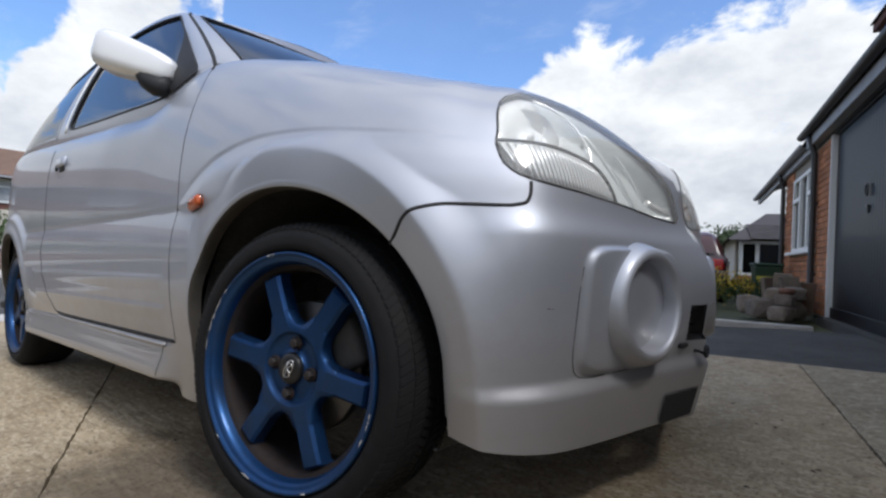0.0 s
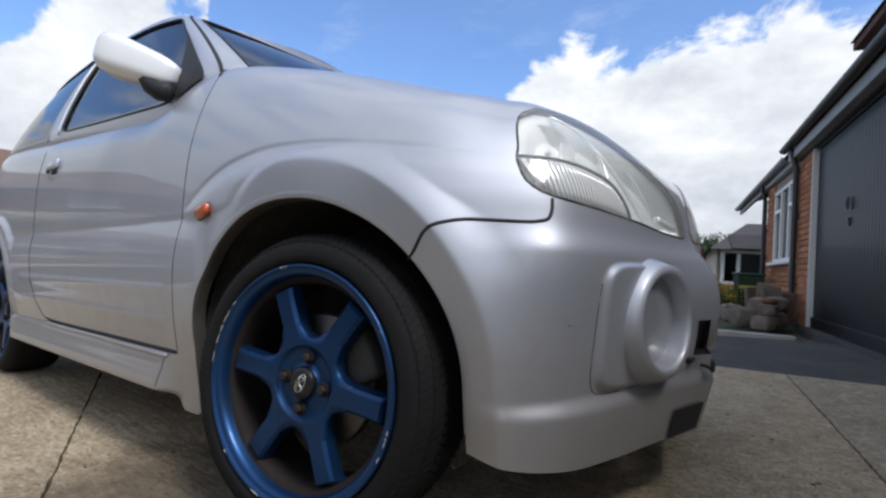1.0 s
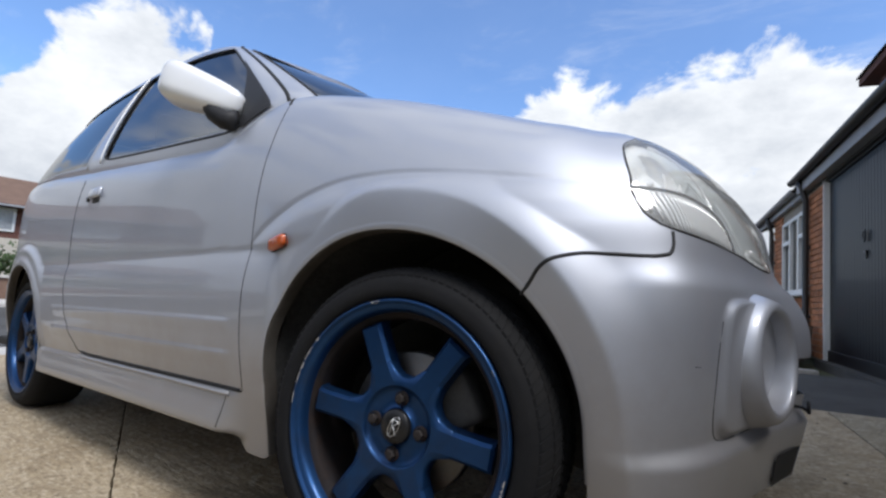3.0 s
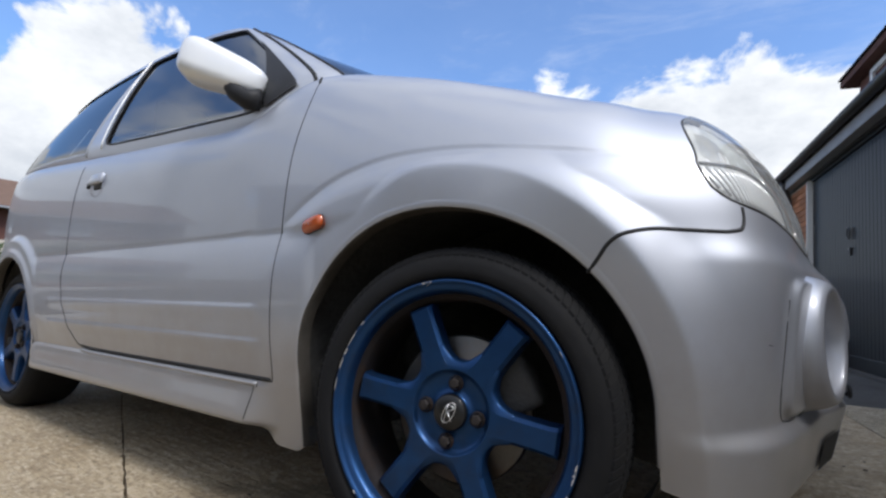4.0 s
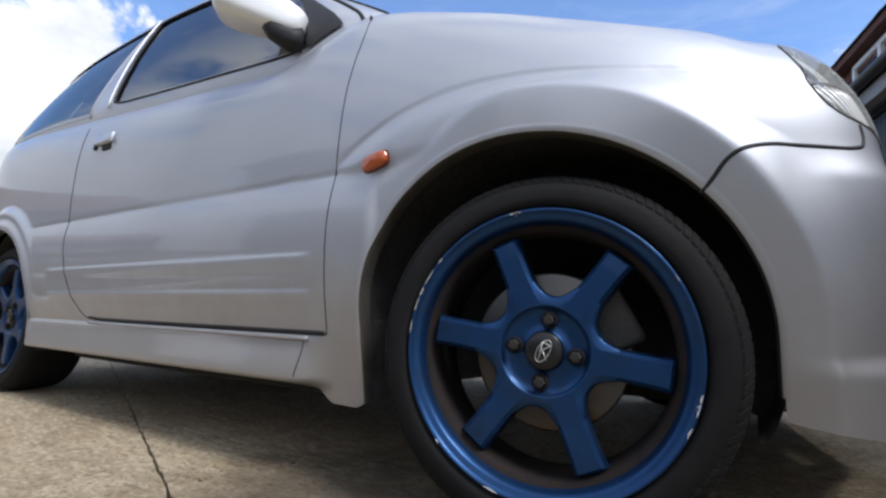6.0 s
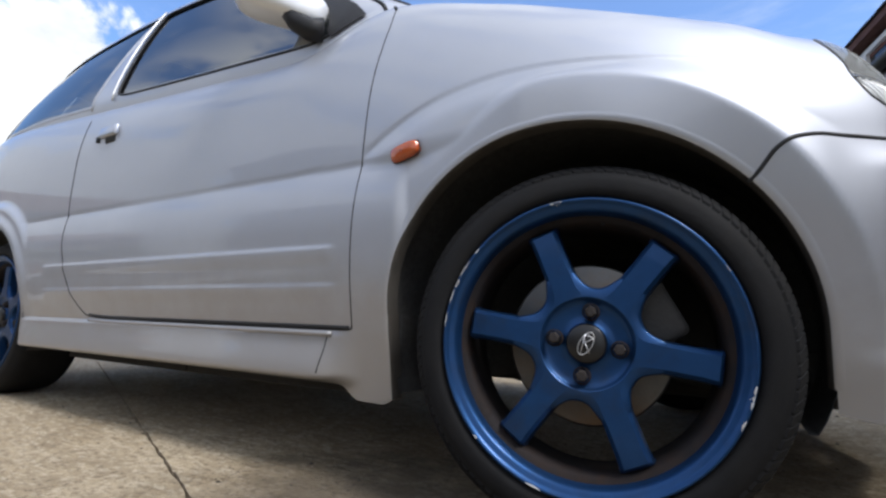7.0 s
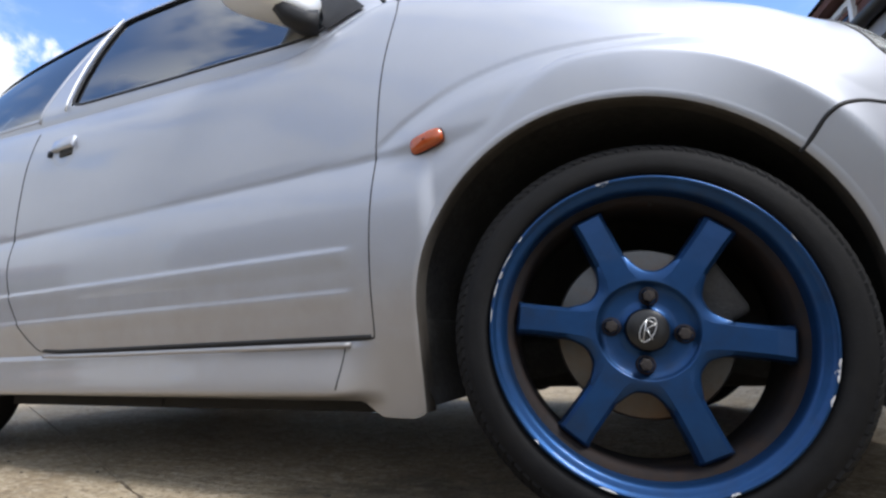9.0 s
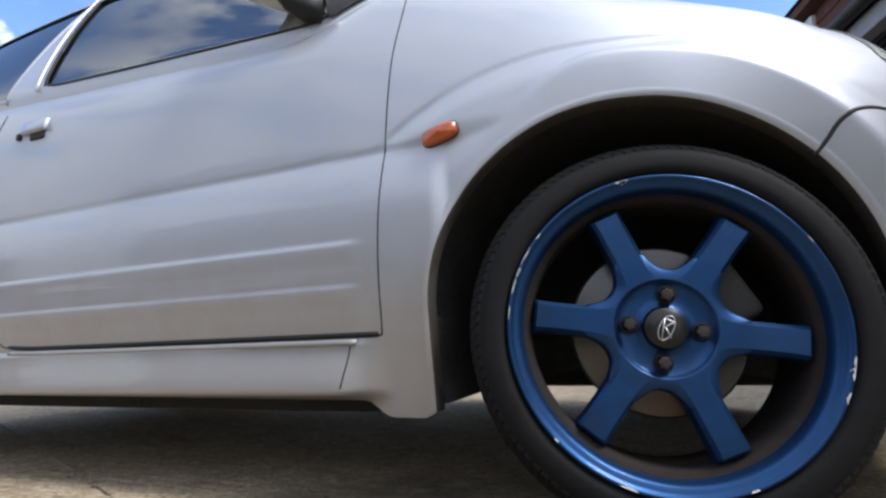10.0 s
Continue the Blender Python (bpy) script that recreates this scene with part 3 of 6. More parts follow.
def skin_line(pts, axes="xz", count=60, lift=-0.001):
    return [on_skin(a, b, axes, lift) for a, b in smooth_line(pts, count)]


# shut lines and arch lips
seam(skin_line([(-0.455, 0.30), (-0.450, 0.45), (-0.438, 0.62), (-0.425, 0.80), (-0.408, 0.95), (-0.415, 1.0)], count=70), 0.0019)
seam(skin_line([(-0.455, 0.30), (-0.47, 0.297), (-1.40, 0.300), (-1.50, 0.306), (-1.555, 0.335), (-1.60, 0.38), (-1.637, 0.44), (-1.672, 0.58), (-1.672, 0.63), (-1.66, 0.80), (-1.63, 0.95)], count=170), 0.0024)
seam([on_skin(x, z, "xz", -0.001) for x, z in smooth_line([(0.226, 0.533), (0.242, 0.552), (0.264, 0.580), (0.290, 0.595), (0.33, 0.603), (0.395, 0.601)], 40)] + [on_skin(y, z, "yz", -0.001) for y, z in smooth_line([(0.150, 0.601), (0.168, 0.606), (0.178, 0.622), (0.183, 0.644)], 14)], 0.0036)
# thick gap under the door and the bright strip along the sill
seam(skin_line([(-0.462, 0.3015), (-0.9, 0.3025), (-1.40, 0.304), (-1.49, 0.308)], count=60, lift=0.0), 0.0042)
seam(skin_line([(-0.505, 0.2875), (-0.9, 0.2885), (-1.40, 0.290), (-1.49, 0.293)], count=70, lift=0.002), 0.0056, "sill_strip", PAINT, 8)
seam(skin_line([(-0.515, 0.292), (-0.522, 0.25), (-0.530, 0.210)], count=14), 0.0018)
for arch in (FRONT_ARCH, REAR_ARCH):
    ring = [(arch[0] - arch[2], 0.17 + 0.02 * k) for k in range(7)]
    wide = float(arch_stretch(1.0, arch))
    ring += [(arch[0] - arch[2] * math.cos(w) * (wide if w > math.pi / 2 else 1), arch[1] + arch[2] * math.sin(w)) for w in np.linspace(0, math.pi, 70)]
    ring += [(arch[0] + arch[2] * wide, 0.30 - 0.02 * k) for k in range(4)]
    edge = np.array([on_skin(x, z, "xz", 0.0) for x, z in ring])
    for _ in range(4):  # an even, faired edge
        edge[1:-1, 1] = 0.5 * edge[1:-1, 1] + 0.25 * (edge[:-2, 1] + edge[2:, 1])
    mid_p = np.array([arch[0], 0, arch[1]])
    way = edge - mid_p
    way[:, 1] = 0
    way[:, 2] = np.maximum(way[:, 2], 0)
    way /= np.linalg.norm(way, axis=1, keepdims=True)
    lip_rows = []
    for shrink, inward in ((-0.010, -0.0012), (-0.001, -0.0020), (0.003, 0.0002), (0.0055, 0.004), (0.0065, 0.012), (0.0065, 0.030)):
        lip_rows.append(edge - way * shrink + np.array([0, inward, 0]))
    lip_grid = np.swapaxes(np.array(lip_rows), 0, 1)
    first_rows = np.zeros((len(ring) - 1, 5), bool)
    first_rows[:, :2] = True
    grid_part("arch_lip", lip_grid, first_rows, PAINT, car)
    grid_part("arch_return", lip_grid, ~first_rows, DIRTY_SHADED, car, "dirty rolled edge of the wheel arch, shade in its colour")


# ---------------------------------------------------------------- cabin
def outline(rows):
    return np.array(rows, float)


belt_line = outline([(-0.27, 0.775, 1.075), (-0.29, 0.45, 1.07), (-0.385, 0.13, 1.045), (-0.47, 0.05, 1.03), (-0.62, -0.010, 0.945), (-1.0, -0.014, 0.965), (-1.55, -0.014, 1.003), (-2.09, -0.008, 1.035), (-2.52, 0.028, 1.045), (-2.72, 0.13, 1.05), (-2.80, 0.40, 1.05), (-2.81, 0.775, 1.05)])
roof_line = outline([(-1.01, 0.775, 1.440), (-1.01, 0.5, 1.438), (-1.01, 0.27, 1.43), (-1.02, 0.205, 1.425), (-1.08, 0.185, 1.435), (-1.25, 0.175, 1.45), (-1.60, 0.172, 1.46), (-2.04, 0.180, 1.45), (-2.40, 0.21, 1.43), (-2.55, 0.28, 1.42), (-2.63, 0.45, 1.44), (-2.64, 0.775, 1.45)])
PER = 26
knots = np.arange(12)
u_list = np.linspace(0, 11, 11 * PER + 1)
low, high = pchip(knots, belt_line, u_list), pchip(knots, roof_line, u_list)
w_list = np.concatenate([[-0.14, -0.05], np.linspace(0, 1, 47)])
wall = low[:, None] + (high - low)[:, None] * w_list[None, :, None]
ahead_in = np.array([-1.55, 0.775, 0])
away = (low + high) / 2 - ahead_in
away[:, 2] = 0
away /= np.linalg.norm(away, axis=1, keepdims=True)
away[(u_list > 3.4) & (u_list < 8.4)] = (0, -1, 0)
wall += away[:, None] * (0.075 * np.clip(w_list, 0, 1) * (1 - np.clip(w_list, 0, 1)))[None, :, None]
skirt_rows = w_list < 0
wall[:, skirt_rows] = low[:, None] + np.stack([0 * w_list, -0.1 * w_list, 0.48 * w_list], 1)[None, skirt_rows]
cap_k = np.linspace(0, 1, 22)[1:]
cap = np.repeat(wall[:, -1:], len(cap_k), axis=1)
cap[..., 1] += (CAR_MID - cap[..., 1]) * (1 - (1 - cap_k) ** 1.3)[None]
cap[..., 2] += (0.040 * np.sin(np.minimum(cap_k * 1.25, 1) * math.pi / 2))[None] * np.clip((CAR_MID - wall[:, -1:, 1]) / 0.3, 0, 1)
house = np.concatenate([wall, cap], axis=1)
for _ in range(6):
    s = house.copy()
    s[1:-1] = 0.5 * house[1:-1] + 0.25 * (house[:-2] + house[2:])
    s[:, 1:-1] = 0.5 * s[:, 1:-1] + 0.25 * (s[:, :-2] + s[:, 2:])
    s[:, 0], s[:, -1] = house[:, 0], house[:, -1]
    s[0, :, 1] = s[-1, :, 1] = CAR_MID
    house = s
hn = grid_normals(house)
HOUSE_TURNED = bool(hn[5 * PER, 20, 1] > 0)
if HOUSE_TURNED:
    hn = -hn
hu = (u_list[:-1] + u_list[1:])[:, None] / 2 + np.zeros((1, house.shape[1] - 1))
hw = np.concatenate([(w_list[:-1] + w_list[1:]) / 2, 1 + cap_k])[None] + np.zeros_like(hu)
hx = centre(house)[..., 0]
glass_screen = (hu < 2.18) & (hw > 0.03) & (hw < 0.955)
glass_door = (hu > 3.22) & (hx > -1.505 - 0.04 * np.clip(hw, 0, 1)) & (hw > 0.035) & (hw < 0.875) & (hu < 8)
glass_quarter = (hu < 8.25) & (hx < -1.665 + 0.115 * np.clip(hw, 0, 1)) & (hw > 0.02) & (hw < 0.86)
glass_back = (hu > 9.35) & (hw > 0.06) & (hw < 0.90)
panes = glass_screen | glass_door | glass_quarter | glass_back
mirror_house = house * (1, -1, 1) + (0, 2 * CAR_MID, 0)
mirror_hn = hn * (1, -1, 1)
for g, n, flip in ((house, hn, False), (mirror_house, mirror_hn, True)):
    grid_part("roof", g, ~panes & (hw >= 1.0), PAINT, car, "", flip)
    grid_part("pillar", g, ~panes & (hw < 1.0), PAINT, car, "", flip)
    for name, keep, mat, label in (("windscreen", glass_screen, SCREEN, "clear windscreen glass"), ("door_window", glass_door, WINDOW, "tinted door window"), ("quarter_window", glass_quarter, WINDOW, "tinted rear side window"), ("rear_window", glass_back, WINDOW, "tinted rear window")):
        grid_part(name, g - n * 0.006, keep, mat, car, label, flip != HOUSE_TURNED)


def on_house(u, w, lift=0.0):
    """A point of the cabin's wall by its shares along and up."""
    i = np.clip(u * PER, 0, house.shape[0] - 1.001)
    j = np.clip(np.interp(w, w_list, np.arange(49)), 0, 47.999)
    a, b = int(i), int(j)
    f, h = i - a, j - b
    both = [arr[a, b] * (1 - f) * (1 - h) + arr[a + 1, b] * f * (1 - h) + arr[a, b + 1] * (1 - f) * h + arr[a + 1, b + 1] * f * h for arr in (house, hn)]
    return Vector(both[0] + both[1] * lift)


def u_at(x, w):
    """The share along the cabin's side at which the wall has this x."""
    j = int(np.clip(np.interp(w, w_list, np.arange(49)), 0, 47))
    col = house[3 * PER : 9 * PER, j, 0]
    return 3 + np.interp(-x, -col, np.arange(len(col))) / PER


def loop(corners, per=14):
    """Points along straight runs between corners, closed."""
    pts = []
    for (a, b), (c, d) in zip(corners, corners[1:] + corners[:1]):
        pts += [(a + (c - a) * k / per, b + (d - b) * k / per) for k in range(per)]
    p = np.array(pts)
    for _ in range(2):
        p = 0.5 * p + 0.25 * (np.roll(p, 1, 0) + np.roll(p, -1, 0))
    return p


door_frame = loop([(3.22, 0.035), (3.25, 0.45), (3.30, 0.875), (u_at(-1.54, 0.875), 0.875), (u_at(-1.505, 0.035), 0.035)], 30)
seam([on_house(u, w, -0.001) for u, w in door_frame], 0.0042, "window_seal", TRIM, 8, closed=True)
seam([on_house(u, w, 0.001) for u, w in loop([(0.02, 0.03), (2.18, 0.03), (2.18, 0.955), (0.02, 0.955)], 40)], 0.0035, "screen_seal", TRIM, 8, closed=True)
# painted edges round the rear side window
seam([on_house(u_at(-1.665 + 0.117 * w, w), w, -0.002) for w in np.linspace(0.0, 0.88, 40)], 0.006, "window_edge", PAINT, 8)
seam([on_house(u, 0.012, -0.003) for u in np.linspace(u_at(-1.665, 0.02), 8.25, 50)], 0.005, "window_edge", PAINT, 8)
# bright trim up the rear edge of the door window
seam([on_house(u_at(-1.522 - 0.035 * w, w), w, 0.005) for w in np.linspace(0.02, 0.9, 24)], 0.0030, "window_trim", BARE, 8)
# gap between door frame and front pillar
seam([on_house(u, w, 0.0) for u, w in smooth_line([(2.86, 0.0), (2.80, 0.10), (2.74, 0.3), (2.70, 0.6), (2.70, 0.97)], 40)], 0.0055, "shut_line", SEAM, 6)
seam([on_skin(x, z, "xz", 0) for x, z in ((-0.415, 1.0), (-0.43, 1.02), (-0.45, 1.035))] + [on_house(2.86, 0.0, 0.0), on_house(2.84, 0.03, 0.0)], 0.004, "shut_line", SEAM, 6)
# lower front corner of the door window: black sail that carries the mirror
sail_u = np.linspace(3.20, 3.72, 10)
grid_sail = np.array([[on_house(u, 0.02 + (0.03 + 0.55 * (1 - k / 9) ** 1.5) * j / 7, 0.006) for j in range(8)] for k, u in enumerate(sail_u)])
grid_part("mirror_sail", grid_sail, np.ones((9, 7), bool), TRIM, car, "black plastic sail panel")

# dark interior
part("cabin_floor", box_bm((-2.85, 0.03, 0.24), (-0.40, 1.52, 0.28), 0.01), UNDER, car)
part("dashboard", box_bm((-0.78, 0.10, 0.70), (-0.46, 1.45, 1.0), 0.06), TRIM, car, smooth=True)
for y in (0.17, 0.88):
    bm = box_bm((-1.62, y, 0.45), (-1.08, y + 0.48, 0.60), 0.05)
    add_box(bm, (-0.08, y, 0.0), (0.08, y + 0.46, 0.62), pose(-1.60, 0, 0.56, 0, -14, 0), 0.05)
    add_box(bm, (-0.05, y + 0.11, 0.0), (0.05, y + 0.35, 0.20), pose(-1.77, 0, 1.17, 0, -12, 0), 0.04)
    part("seat", bm, CLOTH, car, smooth=True)
part("rear_seat", box_bm((-2.55, 0.15, 0.45), (-2.30, 1.40, 1.05), 0.06), CLOTH, car, smooth=True)

# ---------------------------------------------------------------- underside and arch liners
part("underbody", box_bm((-2.80, 0.06, 0.20), (-0.42, 1.49, 0.235), 0.015), UNDER, car)
part("engine_tray", box_bm((-0.30, 0.40, 0.175), (0.42, 1.15, 0.25), 0.02), UNDER, car)
# low block added to darken the ground under the car
part("fuel_tank", box_bm((-1.95, 0.22, 0.150), (-0.50, 1.33, 0.21), 0.03), UNDER, car)
part("engine_bay_block", box_bm((-0.42, 0.34, 0.25), (0.36, 1.21, 0.74), 0.03), UNDER, car)
for arch, deep in ((FRONT_ARCH, 0.34), (REAR_ARCH, 0.30)):
    for y0, sign in ((0.0, 1), (2 * CAR_MID, -1)):
        ang = np.concatenate([np.linspace(-0.52, math.pi + 0.42, 60)])
        ring = np.array([[(arch[0] + (arch[2] + 0.012) * math.cos(w) * float(arch_stretch(math.cos(w), arch)), 0, max(0.175, arch[1] + (arch[2] + 0.012) * math.sin(w)))] for w in ang])
        ys = [0.012, 0.03, 0.10, 0.2, deep]
        g = np.repeat(ring, len(ys), axis=1)
        start = np.array([min(0.11, on_skin(p[0][0], max(p[0][2], 0.2), "xz").y) for p in ring])
        for k, y in enumerate(ys):
            g[:, k, 1] = y0 + sign * (np.maximum(start + 0.004, y) if k < 2 else np.maximum(start + 0.02, y))
        grid_part("arch_liner", g, np.ones((59, 4), bool), LINER, car, "dark plastic wheel arch liner")
        fan = [(arch[0], y0 + sign * deep, 0.24)] + [(p[0][0], y0 + sign * deep, p[0][2]) for p in ring]
        from_data("inner_arch", fan, [(0, k, k + 1) for k in range(1, 60)], LINER, car)
# strips added to cut off the lit ground seen below the sill
for x0, x1 in ((-1.20, -0.50), (-1.92, -1.20)):
    part("jacking_rail", box_bm((x0 + 0.002, 0.125, 0.150), (x1 - 0.002, 0.150, 0.225), 0.004), UNDER, car, "dark strip added under the sill to hide lit ground")
# low block added to hide the lit ground on the far side
part("exhaust_box", box_bm((-1.75, 0.82, 0.125), (-0.35, 1.16, 0.21), 0.03), UNDER, car)
part("rear_axle", box_bm((-2.31, 0.2, 0.19), (-2.22, 1.35, 0.25), 0.02), UNDER, car)
# splash guard behind the front wheel and air dam under the bumper
part("mud_guard", box_bm((-0.386, 0.040, 0.175), (-0.376, 0.20, 0.33), 0.004), LINER, car)
part("air_dam", box_bm((0.40, 0.40, 0.172), (0.415, 1.15, 0.235), 0.003, pose(0, 0, 0)), TRIM, car)
part("suspension_arm", box_bm((-0.03, 0.10, 0.20), (0.03, 0.55, 0.235), 0.01), CAST, car)

# ---------------------------------------------------------------- wheels (about the y axis, outer face towards -y)
LIP = 0.2300
SPOKE_TURN = -8.5
DISH = 0.022  # the spokes and the hub lie this far behind the rim's edge


def spoke_mesh(angle):
    """One flat spoke with bevelled edges, from the hub to the barrel."""
    rows = [(0.0745, 0.0265, 0.0034), (0.088, 0.0225, 0.003), (0.12, 0.0205, 0.002), (0.165, 0.0205, 0.001), (0.186, 0.0215, 0.0015), (0.191, 0.0235, 0.008)]
    verts, faces = [], []
    for r, half, face in rows:
        verts += [(r, face + 0.030, -half - 0.005), (r, face + 0.006, -half - 0.002), (r, face, -half + 0.004), (r, face, half - 0.004), (r, face + 0.006, half + 0.002), (r, face + 0.030, half + 0.005)]
    for i in range(len(rows) - 1):
        for k in range(5):
            faces.append((i * 6 + k, i * 6 + k + 1, i * 6 + k + 7, i * 6 + k + 6))
    n = (len(rows) - 1) * 6
    faces.append(tuple(n + k for k in range(6)))
    w = radians(angle)
    m = Matrix(((math.cos(w), 0, -math.sin(w), 0), (0, 1, 0, DISH), (math.sin(w), 0, math.cos(w), 0), (0, 0, 0, 1)))
    return move(verts, m), faces


def turned(x, z, w, y=0.0):
    """A point of the wheel's face, turned by w degrees about the axle."""
    c, s = math.cos(radians(w)), math.sin(radians(w))
    return (x * c - z * s, y, x * s + z * c)


def make_wheel(near):
    holder = new("wheel")
    holder.parent = car
    tagged(holder, "blue six-spoke alloy wheel with a low-profile black tyre")
    lip = [(LIP - 0.001, 0.012), (LIP, 0.003), (LIP - 0.002, -0.002), (LIP - 0.0055, -0.002), (LIP - 0.0075, 0.002), (LIP - 0.0115, 0.0045), (LIP - 0.0165, 0.0055), (LIP - 0.020, 0.009), (LIP - 0.0225, 0.017), (LIP - 0.0245, 0.026)]
    v, f = lathe(lip, 144)
    from_data("rim_lip", v, f, BLUE, holder)
    r0 = LIP - 0.0245
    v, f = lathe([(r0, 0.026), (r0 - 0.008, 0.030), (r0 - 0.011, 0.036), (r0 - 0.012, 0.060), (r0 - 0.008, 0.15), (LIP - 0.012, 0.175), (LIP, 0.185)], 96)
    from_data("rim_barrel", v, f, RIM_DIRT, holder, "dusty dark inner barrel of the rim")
    for k in range(6):
        v, f = spoke_mesh(SPOKE_TURN + 60 * k)
        from_data("spoke", v, f, BLUE, holder, smooth=False)
    # scalloped web that fillets the spokes into the hub
    web = []
    for k in range(180):
        off = abs((2.0 * k + 30) % 60 - 30)
        web.append((radians(2.0 * k + SPOKE_TURN), 0.089 + 0.034 * (max(30 - off, 0) / 20) ** 2.6 if off > 10 else 0.118))
    verts, faces = [], []
    for w, r in web:
        verts += [(q * math.cos(w), DISH + y, q * math.sin(w)) for q, y in ((0.0735, 0.0034), (r - 0.004, 0.0034), (r, 0.007), (r + 0.002, 0.028))]
    for i in range(180):
        j = (i + 1) % 180
        faces += [(i * 4 + q, j * 4 + q, j * 4 + q + 1, i * 4 + q + 1) for q in range(3)]
    from_data("hub_web", verts, faces, BLUE, holder)
    # hub: a dished ring with a raised edge
    v, f = lathe([(0.0755, 0.034), (0.0755, 0.0040), (0.0737, 0.0034), (0.0722, 0.0040), (0.0700, 0.0075), (0.0660, 0.0115), (0.060, 0.0130), (0.045, 0.0135), (0.033, 0.0130), (0.031, 0.009)], 72)
    inward = Matrix.Translation((0, DISH, 0))
    from_data("hub", move(v, inward), f, BLUE, holder)
    v, f = lathe([(0.0300, 0.012), (0.0300, 0.0015), (0.0282, -0.0005), (0.012, -0.0012), (0.0005, -0.0014)], 48)
    cap = from_data("centre_cap", move(v, inward), f, CAP_BLACK, holder, "black centre cap with a silver emblem")
    if near:
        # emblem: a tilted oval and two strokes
        oval = [turned(0.0095 * math.cos(w), 0.0190 * math.sin(w), -30, -0.0022) for w in np.linspace(0, 2 * math.pi, 40)[:-1]]
        v, f = tube(oval, 0.0008, 6, True)
        from_data("emblem", move(v, inward), f, SILVER_MARK, cap)
        for a, b, c, d in ((-0.002, -0.019, -0.006, 0.013), (-0.006, 0.013, 0.008, 0.012), (0.008, 0.012, -0.002, 0.001), (-0.002, 0.001, 0.010, -0.012)):
            v, f = tube([turned(a, b, -22, -0.0028), turned((a + c) / 2, (b + d) / 2, -22, -0.0030), turned(c, d, -22, -0.0028)], 0.0009, 6)
            from_data("emblem", move(v, inward), f, SILVER_MARK, cap)
    for k in range(4):
        x, _, z = turned(0.05, 0, SPOKE_TURN + 90 * k)
        v, f = lathe([(0.0135, 0.012), (0.0135, 0.0065), (0.0115, 0.0055)], 24)
        from_data("nut_recess", move(v, Matrix.Translation((x, DISH, z))), f, RIM_DIRT, holder)
        v, f = lathe([(0.0098, 0.014), (0.0098, 0.000), (0.0085, -0.002), (0.0055, -0.0025), (0.0005, -0.0025)], 6)
        nut_turn = Matrix.Rotation(0.4 * k, 4, "Y")
        from_data("wheel_nut", move(v, Matrix.Translation((x, DISH, z)) @ nut_turn), f, RUST, holder, "rusty hexagonal wheel nut", smooth=False)
    # tyre with a rounded shoulder, sidewall rings and tread blocks
    tyre = [(LIP, 0.185), (LIP + 0.014, 0.198), (0.266, 0.203), (0.283, 0.190), (0.2905, 0.168), (0.2925, 0.10), (0.2905, 0.042), (0.285, 0.022), (0.273, 0.008), (0.258, -0.001), (0.246, -0.0025), (0.238, -0.0005), (0.2335, 0.003), (LIP + 0.001, 0.010)]
    p = np.array(tyre)
    t = np.r_[0, np.cumsum(np.linalg.norm(np.diff(p, axis=0), axis=1))]
    smooth = pchip(t, p, np.linspace(0, t[-1], 70))
    ridge = 0.0012 * (np.exp(-(((smooth[:, 0] - 0.262) / 0.0012) ** 2)) + np.exp(-(((smooth[:, 0] - 0.240) / 0.0014) ** 2))) * (smooth[:, 1] < 0.05)
    smooth[:, 1] -= ridge
    v, f = lathe([tuple(q) for q in smooth], 160)
    tyre_ob = from_data("tyre", v, f, RUBBER, holder, "low-profile black tyre with worn tread")
    if near:
        verts, faces = [], []
        for k in range(104):
            for y0, y1, skew in ((0.007, 0.027, 1), (0.031, 0.062, 1), (0.070, 0.098, -1), (0.106, 0.134, 1), (0.142, 0.176, -1)):
                w0 = 2 * math.pi * (k + 0.15 * skew) / 104
                w1 = w0 + 2 * math.pi / 104 * 0.74
                slant = 0.012 * skew / 0.29
                i = len(verts)
                for w, y in ((w0, y0), (w1, y0), (w1 + slant, y1), (w0 + slant, y1)):
                    for h in (-0.004, 0.0034):
                        r = float(np.interp(y, [0.006, 0.022, 0.042, 0.10, 0.168, 0.190], [0.272, 0.285, 0.2905, 0.2925, 0.2905, 0.283])) + h
                        verts.append((r * math.cos(w), y, r * math.sin(w)))
                faces += [(i + 1, i + 3, i + 5, i + 7), (i, i + 2, i + 3, i + 1), (i + 2, i + 4, i + 5, i + 3), (i + 4, i + 6, i + 7, i + 5), (i + 6, i, i + 1, i + 7)]
        tagged(from_data("tread", verts, faces, RUBBER, tyre_ob, smooth=False), kind="stuff")
    # brake
    v, f = lathe([(0.055, 0.066), (0.060, 0.078), (0.128, 0.078), (0.132, 0.080), (0.132, 0.098), (0.06, 0.100)], 72)
    from_data("brake_disc", v, f, STEEL, holder, "worn steel brake disc")
    v, f = lathe([(0.002, 0.060), (0.045, 0.060), (0.056, 0.064), (0.058, 0.080)], 48)
    from_data("brake_hub", v, f, CAST, holder)
    bm = box_bm((-0.052, 0.060, -0.036), (0.052, 0.125, 0.036), 0.012, pose(0, 0, 0, 0, 62, 0) @ pose(0, 0, 0.112))
    part("brake_caliper", bm, CAST, holder, smooth=True)
